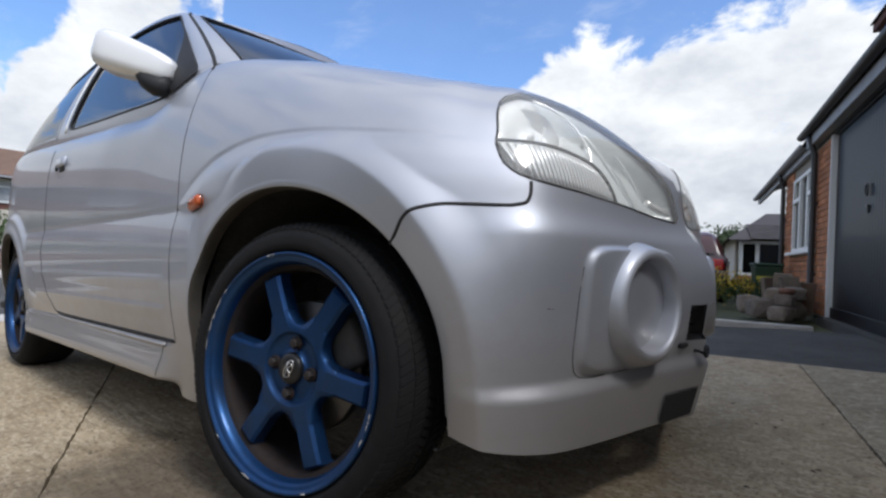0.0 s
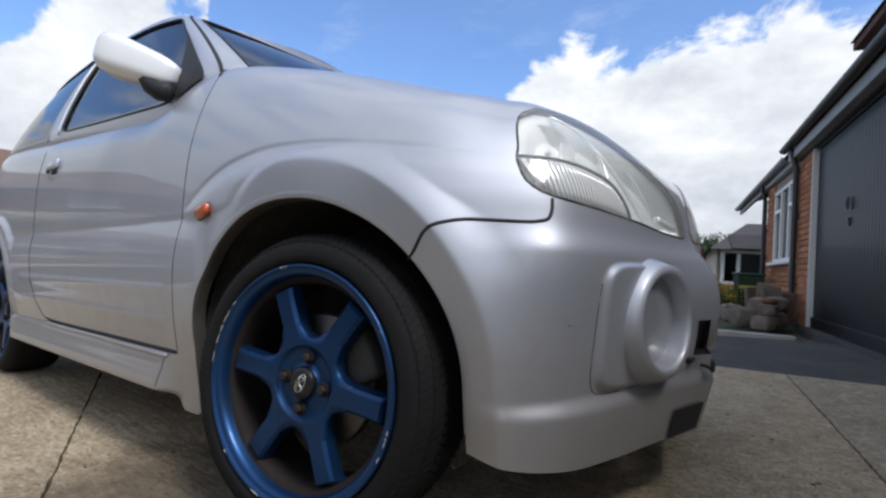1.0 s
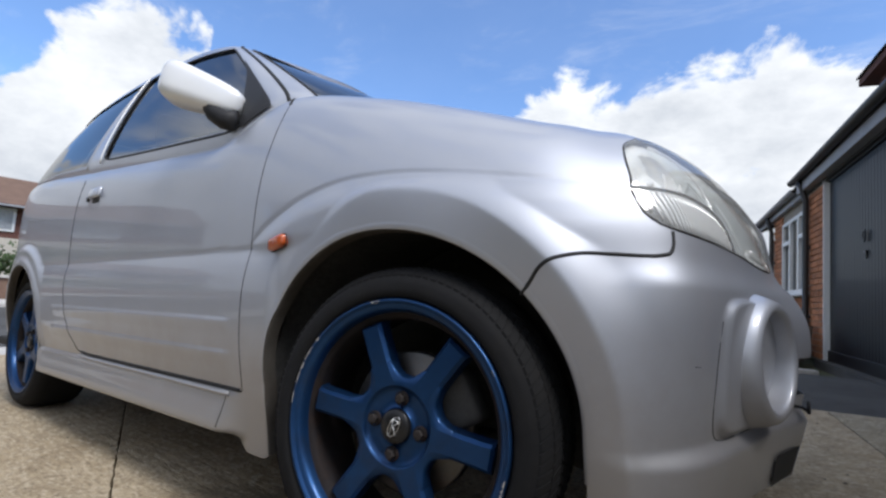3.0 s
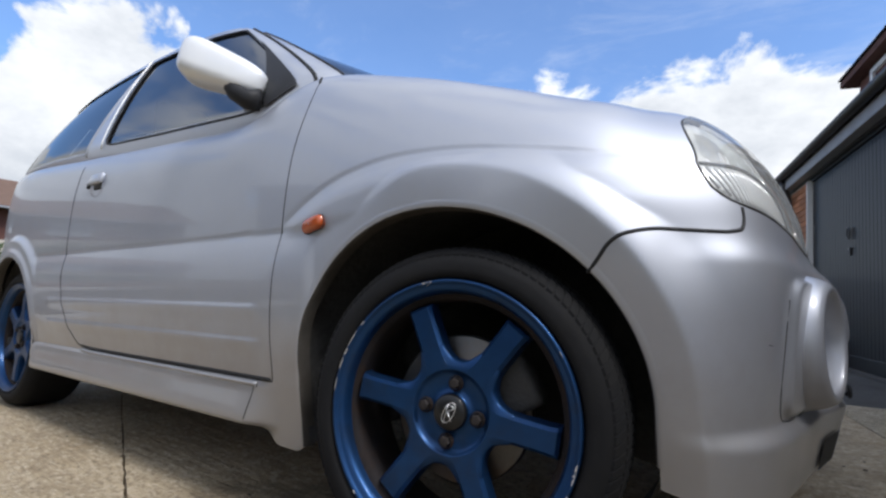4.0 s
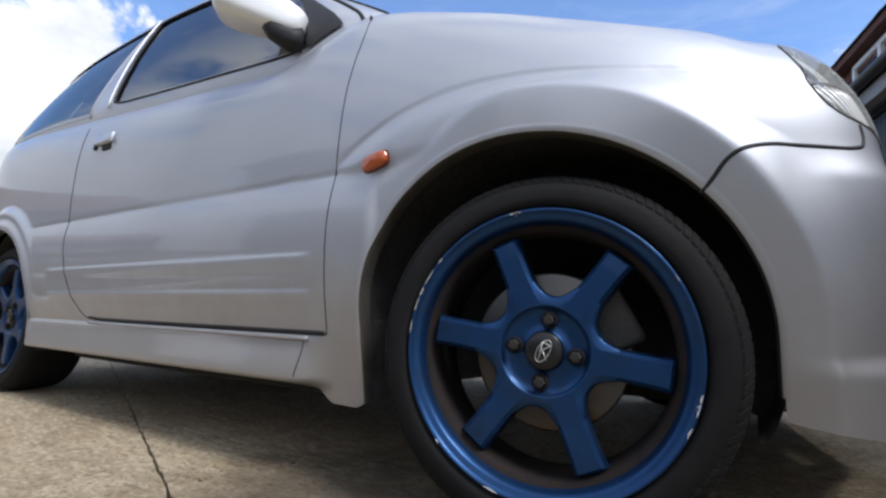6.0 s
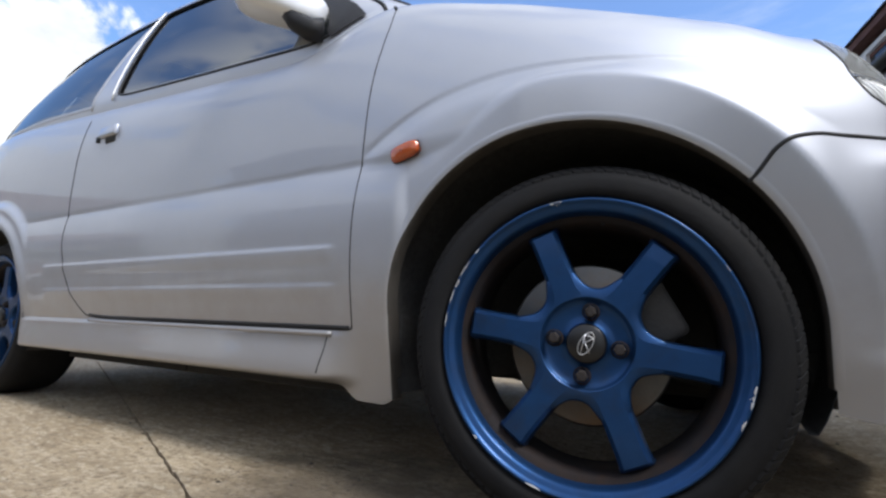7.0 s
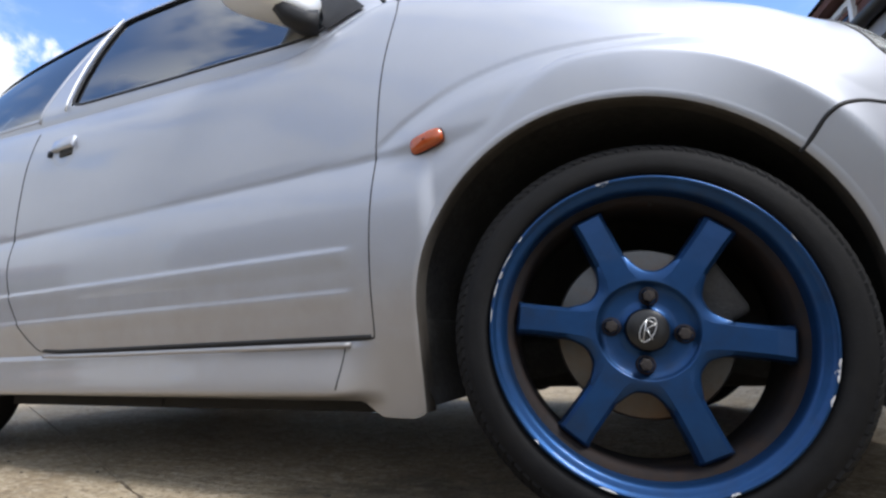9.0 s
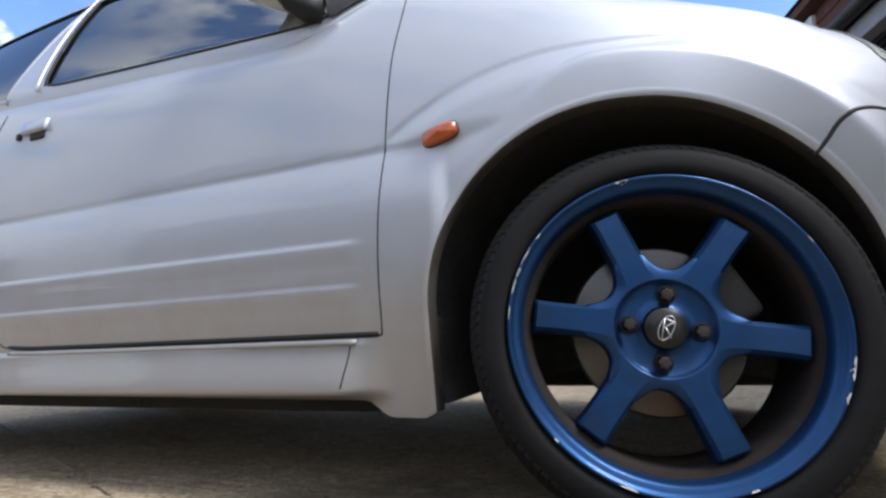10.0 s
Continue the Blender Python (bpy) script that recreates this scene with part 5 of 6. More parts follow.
def brick_panel(owner, x0, x1, z0, z1, m, hole=None, y=0.0):
    """Courses of single bricks, proud of the mortar, in the plane y of m; half-bond."""
    shared = {}
    course, long_side, joint_w = 0.075, 0.215, 0.010
    row_n = 0
    z = z0
    while z + 0.065 <= z1 + 0.01:
        x = x0 - (0.1125 if row_n % 2 else 0)
        while x < x1 - 0.02:
            a, b = max(x, x0), min(x + long_side, x1)
            x += long_side + joint_w
            if b - a < 0.03:
                continue
            pieces = [(a, b)]
            if hole and hole[2] - 0.04 < z < hole[3]:
                pieces = [(p, q) for p, q in ((a, min(b, hole[0])), (max(a, hole[1]), b)) if q - p > 0.03]
            for p, q in pieces:
                w = round(q - p, 2)
                if w not in shared:
                    bm = box_bm((-w / 2, -0.02, 0), (w / 2, 0.008, 0.065), 0.003)
                    shared[w] = part("brick", bm, BRICK, owner).data
                    piece = [o for o in bpy.data.objects if o.data == shared[w]][0]
                else:
                    piece = new("brick", shared[w])
                    piece.parent = owner
                piece.matrix_basis = m @ pose((p + q) / 2, y, z)
        z += course
        row_n += 1


def window(name, x0, x1, z0, z1, m, label, lights=3, top=True, y=0.0):
    """A white framed window with casements, sill and panes, set in its opening."""
    w = tagged(new(name), label, "window", kind="structure")
    f = 0.055
    boxes("window_frame", [((x0, y - 0.06, z0), (x0 + f, y + 0.012, z1)), ((x1 - f, y - 0.06, z0), (x1, y + 0.012, z1)), ((x0 + f, y - 0.06, z0), (x1 - f, y + 0.012, z0 + f)), ((x0 + f, y - 0.06, z1 - f), (x1 - f, y + 0.012, z1))], WHITE, w, "", 0.006, m)
    step = (x1 - x0) / lights
    for k in range(1, lights):
        boxes("mullion", [((x0 + step * k - 0.035, y - 0.05, z0 + f), (x0 + step * k + 0.035, y + 0.016, z1 - f))], WHITE, w, "", 0.006, m)
    bar = z0 + (z1 - z0) * 0.70
    for k in range(lights):
        a, b = x0 + step * k + 0.05, x0 + step * (k + 1) - 0.05
        if top and k % 2 == 0:
            boxes("transom", [((a - 0.015, y - 0.05, bar - 0.03), (b + 0.015, y + 0.02, bar + 0.03))], WHITE, w, "", 0.006, m)
        boxes("pane", [((a - 0.02, y - 0.034, z0 + 0.04), (b + 0.02, y - 0.028, z1 - 0.04))], PANE, w, "", 0.0, m)
    boxes("window_sill", [((x0 - 0.08, y - 0.03, z0 - 0.05), (x1 + 0.08, y + 0.09, z0))], WHITE, w, "", 0.012, m)
    boxes("net_curtain", [((x0 + 0.05, y - 0.14, z0 + 0.05), (x1 - 0.05, y - 0.135, z0 + (z1 - z0) * 0.65))], NET, w, "", 0.0, m)
    return w


# brick cottage front
wall = boxes("wall_brick", [((0.14, -0.25, 0), (0.90, -0.012, 2.32)), ((0.90, -0.25, 0), (2.56, -0.012, 0.84)), ((0.90, -0.25, 1.98), (2.56, -0.012, 2.32)), ((2.56, -0.25, 0), (3.30, -0.012, 2.32)), ((3.06, -4.0, 0), (3.30, -0.25, 2.32))], MORTAR)
tagged(wall, "red-brown brick cottage wall beside the garage", "wall", kind="structure")
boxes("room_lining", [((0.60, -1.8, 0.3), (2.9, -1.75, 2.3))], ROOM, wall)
window("window_1", 0.90, 2.56, 0.84, 1.98, FRONT, "white three-light window in a brick wall")
# garage
frame_wall = boxes("wall_garage", [((-9.0, -0.30, 2.13), (0.14, -0.03, 2.40)), ((-9.0, -5.0, 0), (-8.8, -0.3, 2.4)), ((-9.0, -5.2, 0), (3.3, -5.0, 2.9))], DOOR_STEEL)
tagged(frame_wall, "dark garage wall over the doors", "wall", kind="structure")
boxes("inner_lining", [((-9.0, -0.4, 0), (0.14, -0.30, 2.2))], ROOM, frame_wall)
boxes("door_post", [((0.116, -0.10, 0), (0.14, 0.02, 2.14))], WHITE, frame_wall, "chipped white door post", 0.006)
# doors past x -4 lie out of view, added to shade drive and bumper
for k in range(3):
    x1 = 0.11 - 2.60 * k
    x0 = x1 - 2.48
    door = tagged(new("garage_door"), "dark steel up-and-over garage door with vertical ribs", "garage door", "garage doors")
    boxes("panel", [((x0, -0.075, 0.03), (x1, -0.045, 2.12))], DOOR_STEEL, door, "", 0.004)
    for j in range(31):
        x = x0 + 0.04 + 0.08 * j
        boxes("rib", [((x, -0.050, 0.06), (x + 0.076, -0.0432, 2.10))], DOOR_STEEL, door, "", 0.0015)
    boxes("bottom_rail", [((x0, -0.05, 0.03), (x1, -0.018, 0.15))], DOOR_STEEL, door, "", 0.006)
    v, f = tube(move([(x1 - 1.20 + 0.035 * math.cos(w), -0.02, 1.33 + 0.055 * math.sin(w)) for w in np.linspace(0, 2 * math.pi, 20)[:-1]], FRONT), 0.008, 6, True)
    from_data("ring_handle", v, f, PIPE, door)
    boxes("latch", [((x1 - 1.23, -0.04, 1.17), (x1 - 1.17, -0.02, 1.185)), ((x1 - 1.215, -0.04, 1.11), (x1 - 1.205, -0.03, 1.18)), ((x1 - 1.195, -0.04, 1.11), (x1 - 1.185, -0.03, 1.18))], PIPE, door)
    if k < 2:
        boxes("door_post", [((x0 - 0.12, -0.10, 0), (x0, 0.02, 2.13))], BRICK, frame_wall)
boxes("apron_step", [((-9.0, -0.30, -0.1), (0.14, 0.10, 0.03))], ASPHALT, frame_wall, "dark threshold")
# eaves: fascia, gutters, downpipes
fascia = tagged(new("eaves"), "grey fascia and gutter along the eaves", "eaves", kind="structure")
boxes("fascia", [((-9.0, 0.0, 2.18), (1.10, 0.10, 2.36))], GUTTER, fascia, "", 0.008)
boxes("soffit", [((-9.0, -0.30, 2.16), (1.10, 0.0, 2.19))], PIPE, fascia)
boxes("fascia", [((1.10, 0.0, 2.14), (7.0, 0.06, 2.26))], GUTTER, fascia, "", 0.006)
for x0, x1, y, z in ((-9.0, 1.12, 0.155, 2.355), (1.12, 7.0, 0.115, 2.27)):
    ring = [(0.055 * math.cos(w), 0.055 * math.sin(w)) for w in np.linspace(math.pi, 2 * math.pi, 12)]
    ring += [(0.048 * math.cos(w), 0.048 * math.sin(w)) for w in np.linspace(2 * math.pi, math.pi, 12)]
    verts = [FRONT @ Vector((x, y + a, z + b)) for x in (x0, x1) for a, b in ring]
    m_ = len(ring)
    faces = [(k, (k + 1) % m_, m_ + (k + 1) % m_, m_ + k) for k in range(m_)]
    from_data("gutter", verts, faces, PIPE if x0 < 0 else GUTTER, fascia, "", True)
for x, top in ((0.80, 2.30), (3.22, 2.2)):
    pipe = tagged(new("downpipe"), "black plastic downpipe on the wall", "downpipe")
    v, f = tube(move([(x, 0.12, top), (x, 0.10, top - 0.08), (x, 0.055, top - 0.25), (x, 0.055, 0.05), (x, 0.10, 0.0)], FRONT), 0.036, 12)
    from_data("pipe", v, f, PIPE, pipe)
    for z in (0.5, 1.4):
        boxes("bracket", [((x - 0.05, 0.0, z), (x + 0.05, 0.03, z + 0.04))], PIPE, pipe, "", 0.004)


def tiled_roof(owner, x0, x1, y0, z0, y1, z1, m, course=0.10, wide=0.165, mat=None, name="roof_tile"):
    """Courses of lapped tiles from the eaves (y0, z0) up to (y1, z1)."""
    length = math.hypot(y1 - y0, z1 - z0)
    up = Vector((0, (y1 - y0) / length, (z1 - z0) / length))
    out = Vector((0, -up.z, up.y)) * (1 if y1 < y0 else -1)
    out = out if out.z > 0 or abs(out.y) > 0.9 else -out
    verts, faces = [], []
    rng = random.Random(7)
    for r in range(int(length / course)):
        x = x0 - (wide / 2 if r % 2 else 0)
        while x < x1:
            a, b = max(x, x0) + 0.002, min(x + wide, x1) - 0.002
            x += wide
            if b - a < 0.02:
                continue
            base_p = Vector((0, y0, z0)) + up * (course * r)
            lift = 0.014 + 0.004 * rng.random()
            i = len(verts)
            for xx in (a, b):
                for d, o in ((0, lift), (course * 1.25, 0.003), (course * 1.25, -0.008), (0, lift - 0.013)):
                    p = base_p + up * d + out * o
                    verts.append(m @ Vector((xx, p.y, p.z)))
            faces += [(i, i + 4, i + 5, i + 1), (i + 3, i + 7, i + 4, i), (i, i + 1, i + 2, i + 3), (i + 4, i + 7, i + 6, i + 5)]
    return tagged(from_data(name, verts, faces, mat or TILE, owner, smooth=False), kind="stuff")


# low roof of the garage and cottage, running up to a tall storey behind
roof = boxes("roof_low", [((-9.0, -2.0, 2.30), (1.2, 0.10, 2.34))], PIPE)
tagged(roof, "dark tiled lean-to roof over the garage", "roof", kind="structure")
tiled_roof(roof, -9.0, 1.15, 0.14, 2.38, -0.42, 2.73, FRONT)
tiled_roof(roof, -0.20, 1.15, -0.42, 2.73, -1.05, 3.12, FRONT)
# unseen end of the low roof, added with the stretch that shades the nose
tiled_roof(roof, -9.0, -5.2, -0.42, 2.73, -1.6, 3.42, FRONT, 0.2, 0.33)
tiled_roof(roof, 1.15, 7.0, 0.10, 2.30, -1.6, 3.02, FRONT)
boxes("gable", [((1.12, -1.1, 2.3), (1.16, 0.05, 2.42))], PIPE, roof)

upper = boxes("wall_upper", [((-5.1, -5.0, 2.4), (-0.22, -0.42, 3.24))], TILE_HUNG)
tagged(upper, "tile-hung brown upper storey above the garage", "wall", kind="structure")
for r in range(7):
    verts, faces = [], []
    x = -5.1 - (0.08 if r % 2 else 0)
    while x < -0.22:
        a, b = max(-5.1, x) + 0.002, min(x + 0.16, -0.22) - 0.002
        x += 0.16
        if b - a < 0.02:
            continue
        i = len(verts)
        z = 2.42 + 0.11 * r
        for xx in (a, b):
            verts += [FRONT @ Vector((xx, -0.40, z)), FRONT @ Vector((xx, -0.415, z + 0.13)), FRONT @ Vector((xx, -0.42, z))]
        faces += [(i, i + 3, i + 4, i + 1), (i, i + 2, i + 5, i + 3)]
    tagged(from_data("hung_tile", verts, faces, TILE_HUNG, upper, smooth=False), kind="stuff")
window("window_2", -2.45, -0.60, 2.74, 3.18, FRONT, "white casement window in the tile-hung upper wall", 3, False, y=-0.38)
window("window_3", -4.7, -3.2, 2.74, 3.18, FRONT, "white casement window in the tile-hung upper wall", 3, False, y=-0.38)
# lighter wall brown on the eaves, putting the haze over them into the colour
top_roof = boxes("roof_upper", [((-5.2, -5.3, 3.22), (-0.02, -0.28, 3.30))], TILE_HUNG)
tagged(top_roof, "dark tiled roof of the upper storey", "roof", kind="structure")
tiled_roof(top_roof, -5.2, -0.02, -0.26, 3.30, -2.7, 4.4, FRONT)
from_data("roof_plane", move([(-5.2, -0.30, 3.28), (-0.02, -0.30, 3.28), (-0.02, -2.7, 4.37), (-5.2, -2.7, 4.37), (-0.02, -5.2, 3.28), (-5.2, -5.2, 3.28)], FRONT), [(0, 1, 2, 3), (3, 2, 4, 5), (1, 4, 2), (0, 3, 5)], TILE, top_roof, smooth=False)


# ---------------------------------------------------------------- beyond the garage: bed, bin, stones, bay house, parked car
LEAF = material("green leaves", (0.055, 0.09, 0.028), rough=0.6, vary=0.35, scale=4)
LEAF_DARK = material("dark hedge leaves", (0.035, 0.06, 0.02), rough=0.65, vary=0.35, scale=3)
FLOWER = material("yellow flowers", (0.50, 0.36, 0.04), rough=0.7, vary=0.3, scale=9)
BARK = material("bark", (0.09, 0.07, 0.055), rough=0.9, vary=0.25, scale=8, bump=0.5, bump_scale=30)
BIN_GREEN = material("dark green bin plastic", (0.018, 0.05, 0.03), rough=0.45, vary=0.1, scale=8)
BIN_YELLOW = material("faded yellow label", (0.42, 0.40, 0.05), rough=0.6)
STONE = material("garden stone", (0.17, 0.14, 0.115), rough=0.9, vary=0.25, scale=14, bump=0.5, bump_scale=60, per_piece=0.3)
TERRACOTTA = material("terracotta", (0.21, 0.11, 0.08), rough=0.85, vary=0.15, scale=18)
RED_PAINT = material("dark red car paint", (0.045, 0.008, 0.010), rough=0.3, coat=0.6)
RED_LENS = material("red lamp lens", (0.5, 0.02, 0.02), rough=0.2, coat=0.5)


def leaves(name, centre_p, size, count, leaf, mat, parent, seed, fill=0.55):
    """A crown of many small leaves with an uneven outline, clustered into clumps."""
    rng = random.Random(seed)
    c, sz = Vector(centre_p), Vector(size)
    clumps = []
    for _ in range(max(6, count // 90)):
        d = Vector((rng.gauss(0, 1), rng.gauss(0, 1), rng.gauss(0, 1))).normalized()
        r = fill + (1 - fill) * rng.random()
        clumps.append((Vector((d.x * sz.x, d.y * sz.y, d.z * sz.z)) * r, 0.22 + 0.25 * rng.random()))
    verts, faces = [], []
    for _ in range(count):
        at, spread = rng.choice(clumps)
        p = c + at + Vector((rng.gauss(0, spread * sz.x), rng.gauss(0, spread * sz.y), rng.gauss(0, spread * sz.z)))
        q = Euler((rng.random() * 6.3, rng.random() * 6.3, rng.random() * 6.3)).to_matrix()
        w = leaf * (0.6 + 0.8 * rng.random())
        i = len(verts)
        verts += [p + q @ Vector(k) * w for k in ((-0.5, 0, 0), (0, -0.28, 0.06), (0.5, 0, 0), (0, 0.28, 0.06))]
        faces.append((i, i + 1, i + 2, i + 3))
    return tagged(from_data(name, verts, faces, mat, parent, smooth=False), kind="stuff")


# wheelie bin
bin_ob = tagged(new("wheelie_bin"), "dark green wheelie bin beside the brick wall", "bin")
BIN = pose(-0.14, 8.85, 0.02, 0, 0, 15) @ Matrix.Diagonal((0.82, 0.82, 0.9, 1))
bm = bmesh.new()
bmesh.ops.create_cube(bm, size=1.0)
for v_ in bm.verts:
    k = 0.5 + v_.co.z
    v_.co = (v_.co.x * (0.36 + 0.10 * k), v_.co.y * (0.42 + 0.12 * k), 0.06 + k * 0.62)
bmesh.ops.bevel(bm, geom=list(bm.edges), offset=0.025, segments=2, affect="EDGES", profile=0.5)
bm.transform(BIN)
part("body", bm, BIN_GREEN, bin_ob)
boxes("lid", [((-0.25, -0.30, 0.68), (0.25, 0.30, 0.73))], BIN_GREEN, bin_ob, "", 0.02, BIN)
boxes("label", [((-0.20, -0.276, 0.44), (0.14, -0.268, 0.50))], BIN_YELLOW, bin_ob, "faded yellow stripe", 0.0, BIN)
for sx in (-0.2, 0.2):
    v, f = lathe([(0.001, -0.02), (0.08, -0.02), (0.085, 0.0), (0.08, 0.02), (0.001, 0.02)], 20)
    from_data("wheel", move(v, BIN @ pose(sx, 0.20, 0.085, 0, 0, 90)), f, RUBBER, bin_ob)

# stacked stones and pots before the brick wall
rng = random.Random(21)


def rock(name, at, size, mat, label, seed):
    r = random.Random(seed)
    bm = bmesh.new()
    bmesh.ops.create_icosphere(bm, subdivisions=2, radius=1.0)
    for w in bm.verts:
        n_ = noise.noise(w.co * 1.3 + Vector((seed, 0, 0)))
        w.co = Vector([math.copysign(abs(q) ** 0.45, q) for q in w.co]) * (1 + 0.22 * n_)
    m = Matrix.Translation(at) @ Euler((0, 0, r.random() * 3)).to_matrix().to_4x4() @ Matrix.Diagonal((*size, 1))
    bm.transform(m)
    return tagged(part(name, bm, mat, smooth=False), label, "stone", "stones by the wall")


spots = [(0.30, 6.05), (0.10, 6.25), (0.36, 6.5), (0.02, 6.6), (0.22, 6.8), (-0.12, 6.9), (0.30, 7.15), (0.05, 7.2), (0.18, 6.35), (-0.02, 7.5), (0.2, 7.6)]
for k, (x, y) in enumerate(spots):
    s_ = 0.10 + 0.06 * rng.random()
    rock("garden_stone", (x, y, s_ * 0.75), (s_, s_ * 0.9, s_ * 0.8), STONE, "rough grey-brown garden stone by the wall", k)
    if k % 2 == 0:
        rock("garden_stone", (x + 0.03, y + 0.02, s_ * 0.75 + s_ * 1.35), (s_ * 0.8, s_ * 0.8, s_ * 0.6), STONE, "rough grey-brown stone stacked on another", k + 40)
for k, (x, y, h, lean) in enumerate(((0.22, 6.95, 0.50, 6), (0.36, 6.72, 0.46, -8), (0.45, 6.98, 0.40, 5), (0.10, 7.1, 0.44, -5))):
    bm = box_bm((-0.10, -0.028, 0.0), (0.10, 0.028, h), 0.010, pose(x, y, 0.03, lean, lean / 2, 20 * k))
    tagged(part("garden_stone", bm, STONE), "flat broken stone standing on end by the wall", "stone", "stones by the wall")
for x, y, h in ((0.33, 6.28, 0.34), (0.42, 6.9, 0.30)):
    pot = tagged(new("flower_pot"), "tall terracotta pot among garden stones", "pot")
    v, f = lathe([(0.001, 0.0), (0.05, 0.0), (0.068, h - 0.05), (0.078, h - 0.05), (0.078, h), (0.064, h), (0.06, h - 0.05)], 28)
    from_data("pot_body", move(v, Matrix.Translation((x, y, 0.02)) @ pose(0, 0, 0, 90, 0, 0)), f, TERRACOTTA, pot)
for k, (x, y) in enumerate(((-0.55, 8.7), (-0.85, 9.0), (-0.35, 9.2), (-1.05, 8.6))):
    bush = tagged(new("flower_bush"), "low bush with yellow flowers in the bed", "bush", "flowering bushes")
    leaves("foliage", (x, y, 0.20), (0.26, 0.24, 0.20), 700, 0.05, LEAF, bush, 60 + k)
    leaves("flowers", (x, y, 0.26), (0.27, 0.25, 0.18), 420, 0.04, FLOWER, bush, 80 + k)

# rendered wing and the house with a white bay beyond
wing_wall = boxes("wall_rendered", [((3.32, -3.0, 0), (6.8, -0.55, 2.25))], RENDER)
tagged(wing_wall, "cream rendered wall set back beside the brick front", "wall", kind="structure")
tall = tagged(new("wall_door"), "narrow white door frame in the rendered wall", "door", kind="structure")
boxes("door_frame", [((4.6, -0.56, 0.0), (5.5, -0.50, 2.0))], WHITE, tall, "", 0.01)
boxes("door_leaf", [((4.68, -0.515, 0.05), (5.42, -0.485, 1.93))], ROOM, tall, "dark door", 0.01)
BAY = pose(-1.45, 15.4, 0.0, 0, 0, 12)
house_far = tagged(new("bungalow"), "bungalow with a white bay window and dark roof", "house")
boxes("wall", [((-0.1, 0.3, 0), (4.6, 6, 1.55))], RENDER, house_far, "", 0.0, BAY)
boxes("bay_base", [((-0.05, -0.42, 0), (1.5, 0.3, 0.42))], BRICK, house_far, "brick base of the bay", 0.01, BAY)
boxes("bay_pane", [((0.02, -0.37, 0.42), (1.44, -0.36, 1.35))], PANE, house_far, "", 0.0, BAY)
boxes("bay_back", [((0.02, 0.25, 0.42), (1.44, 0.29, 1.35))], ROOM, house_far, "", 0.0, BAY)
for x in (-0.04, 0.34, 1.06, 1.42):
    boxes("bay_post", [((x, -0.42, 0.42), (x + 0.09, -0.33, 1.36))], WHITE, house_far, "white window post", 0.008, BAY)
for z in (0.42, 1.29):
    boxes("bay_rail", [((-0.04, -0.425, z), (1.51, -0.325, z + 0.08))], WHITE, house_far, "", 0.008, BAY)
boxes("bay_cheek", [((-0.05, -0.34, 0.5), (-0.02, 0.3, 1.34))], PANE, house_far, "", 0.0, BAY)
v = [BAY @ Vector(p) for p in ((-0.35, -0.75, 1.38), (5.2, -0.75, 1.38), (5.2, 3.0, 2.45), (0.9, 3.0, 2.45), (-0.35, 6.4, 1.38), (5.2, 6.4, 1.38))]
from_data("roof", v, [(0, 1, 2, 3), (0, 3, 4), (3, 2, 5, 4)], TILE, house_far, "dark tiled hipped roof", smooth=False)
tiled_roof(house_far, 0.2, 5.2, -0.76, 1.40, 1.2, 1.96, BAY, 0.14, 0.25)

# the parked car before that house: its tail shows past the silver bumper
red = tagged(new("parked_car"), "dark red hatchback parked nose away by the bed", "car")
RC = pose(-1.72, 10.1, -0.12, 0, 0, 8)
prof = [(0.00, 0.30), (-0.03, 0.55), (0.02, 0.78), (0.10, 0.92), (0.38, 1.34), (0.60, 1.42), (1.7, 1.44), (2.3, 1.30), (2.85, 0.98), (3.6, 0.86), (3.72, 0.60), (3.68, 0.30)]
half = [(0.76, 1.0), (0.80, 1.0), (0.80, 1.0), (0.78, 1.0), (0.62, 1.0), (0.56, 1.0), (0.56, 1.0), (0.58, 1.0), (0.72, 1.0), (0.76, 1.0), (0.76, 1.0), (0.74, 1.0)]
pts = np.array([(a, b, h[0]) for (a, b), h in zip(prof, half)])
t_ = np.r_[0, np.cumsum(np.linalg.norm(np.diff(pts[:, :2], axis=0), axis=1))]
ring = pchip(t_, pts, np.linspace(0, t_[-1], 60))
cols = []
for a, b, h in ring:
    cols.append([RC @ Vector((yy, a, zz)) for yy, zz in ((-h * 1.0 - 0.0, 0.30), (-max(h, 0.78), min(b, 0.62)), (-h - 0.06 if b > 0.9 else -max(h, 0.78), min(b, 0.88)), (-h, max(b - 0.05, 0.3)), (-h * 0.8, b), (0, b + 0.015), (h * 0.8, b), (h, max(b - 0.05, 0.3)), (h + 0.06 if b > 0.9 else max(h, 0.78), min(b, 0.88)), (max(h, 0.78), min(b, 0.62)), (h, 0.30))])
grid_part("body", np.array(cols, float), np.ones((59, 10), bool), RED_PAINT, red)
boxes("rear_glass", [((-0.50, 0.09, 0.94), (0.50, 0.12, 0.98))], PANE, red, "", 0.0, RC)
v = [RC @ Vector(p) for p in ((-0.60, 0.10, 0.93), (0.60, 0.10, 0.93), (0.52, 0.375, 1.345), (-0.52, 0.375, 1.345))]
from_data("tailgate_glass", v, [(0, 1, 2, 3)], PANE, red, "dark tailgate window", smooth=False)
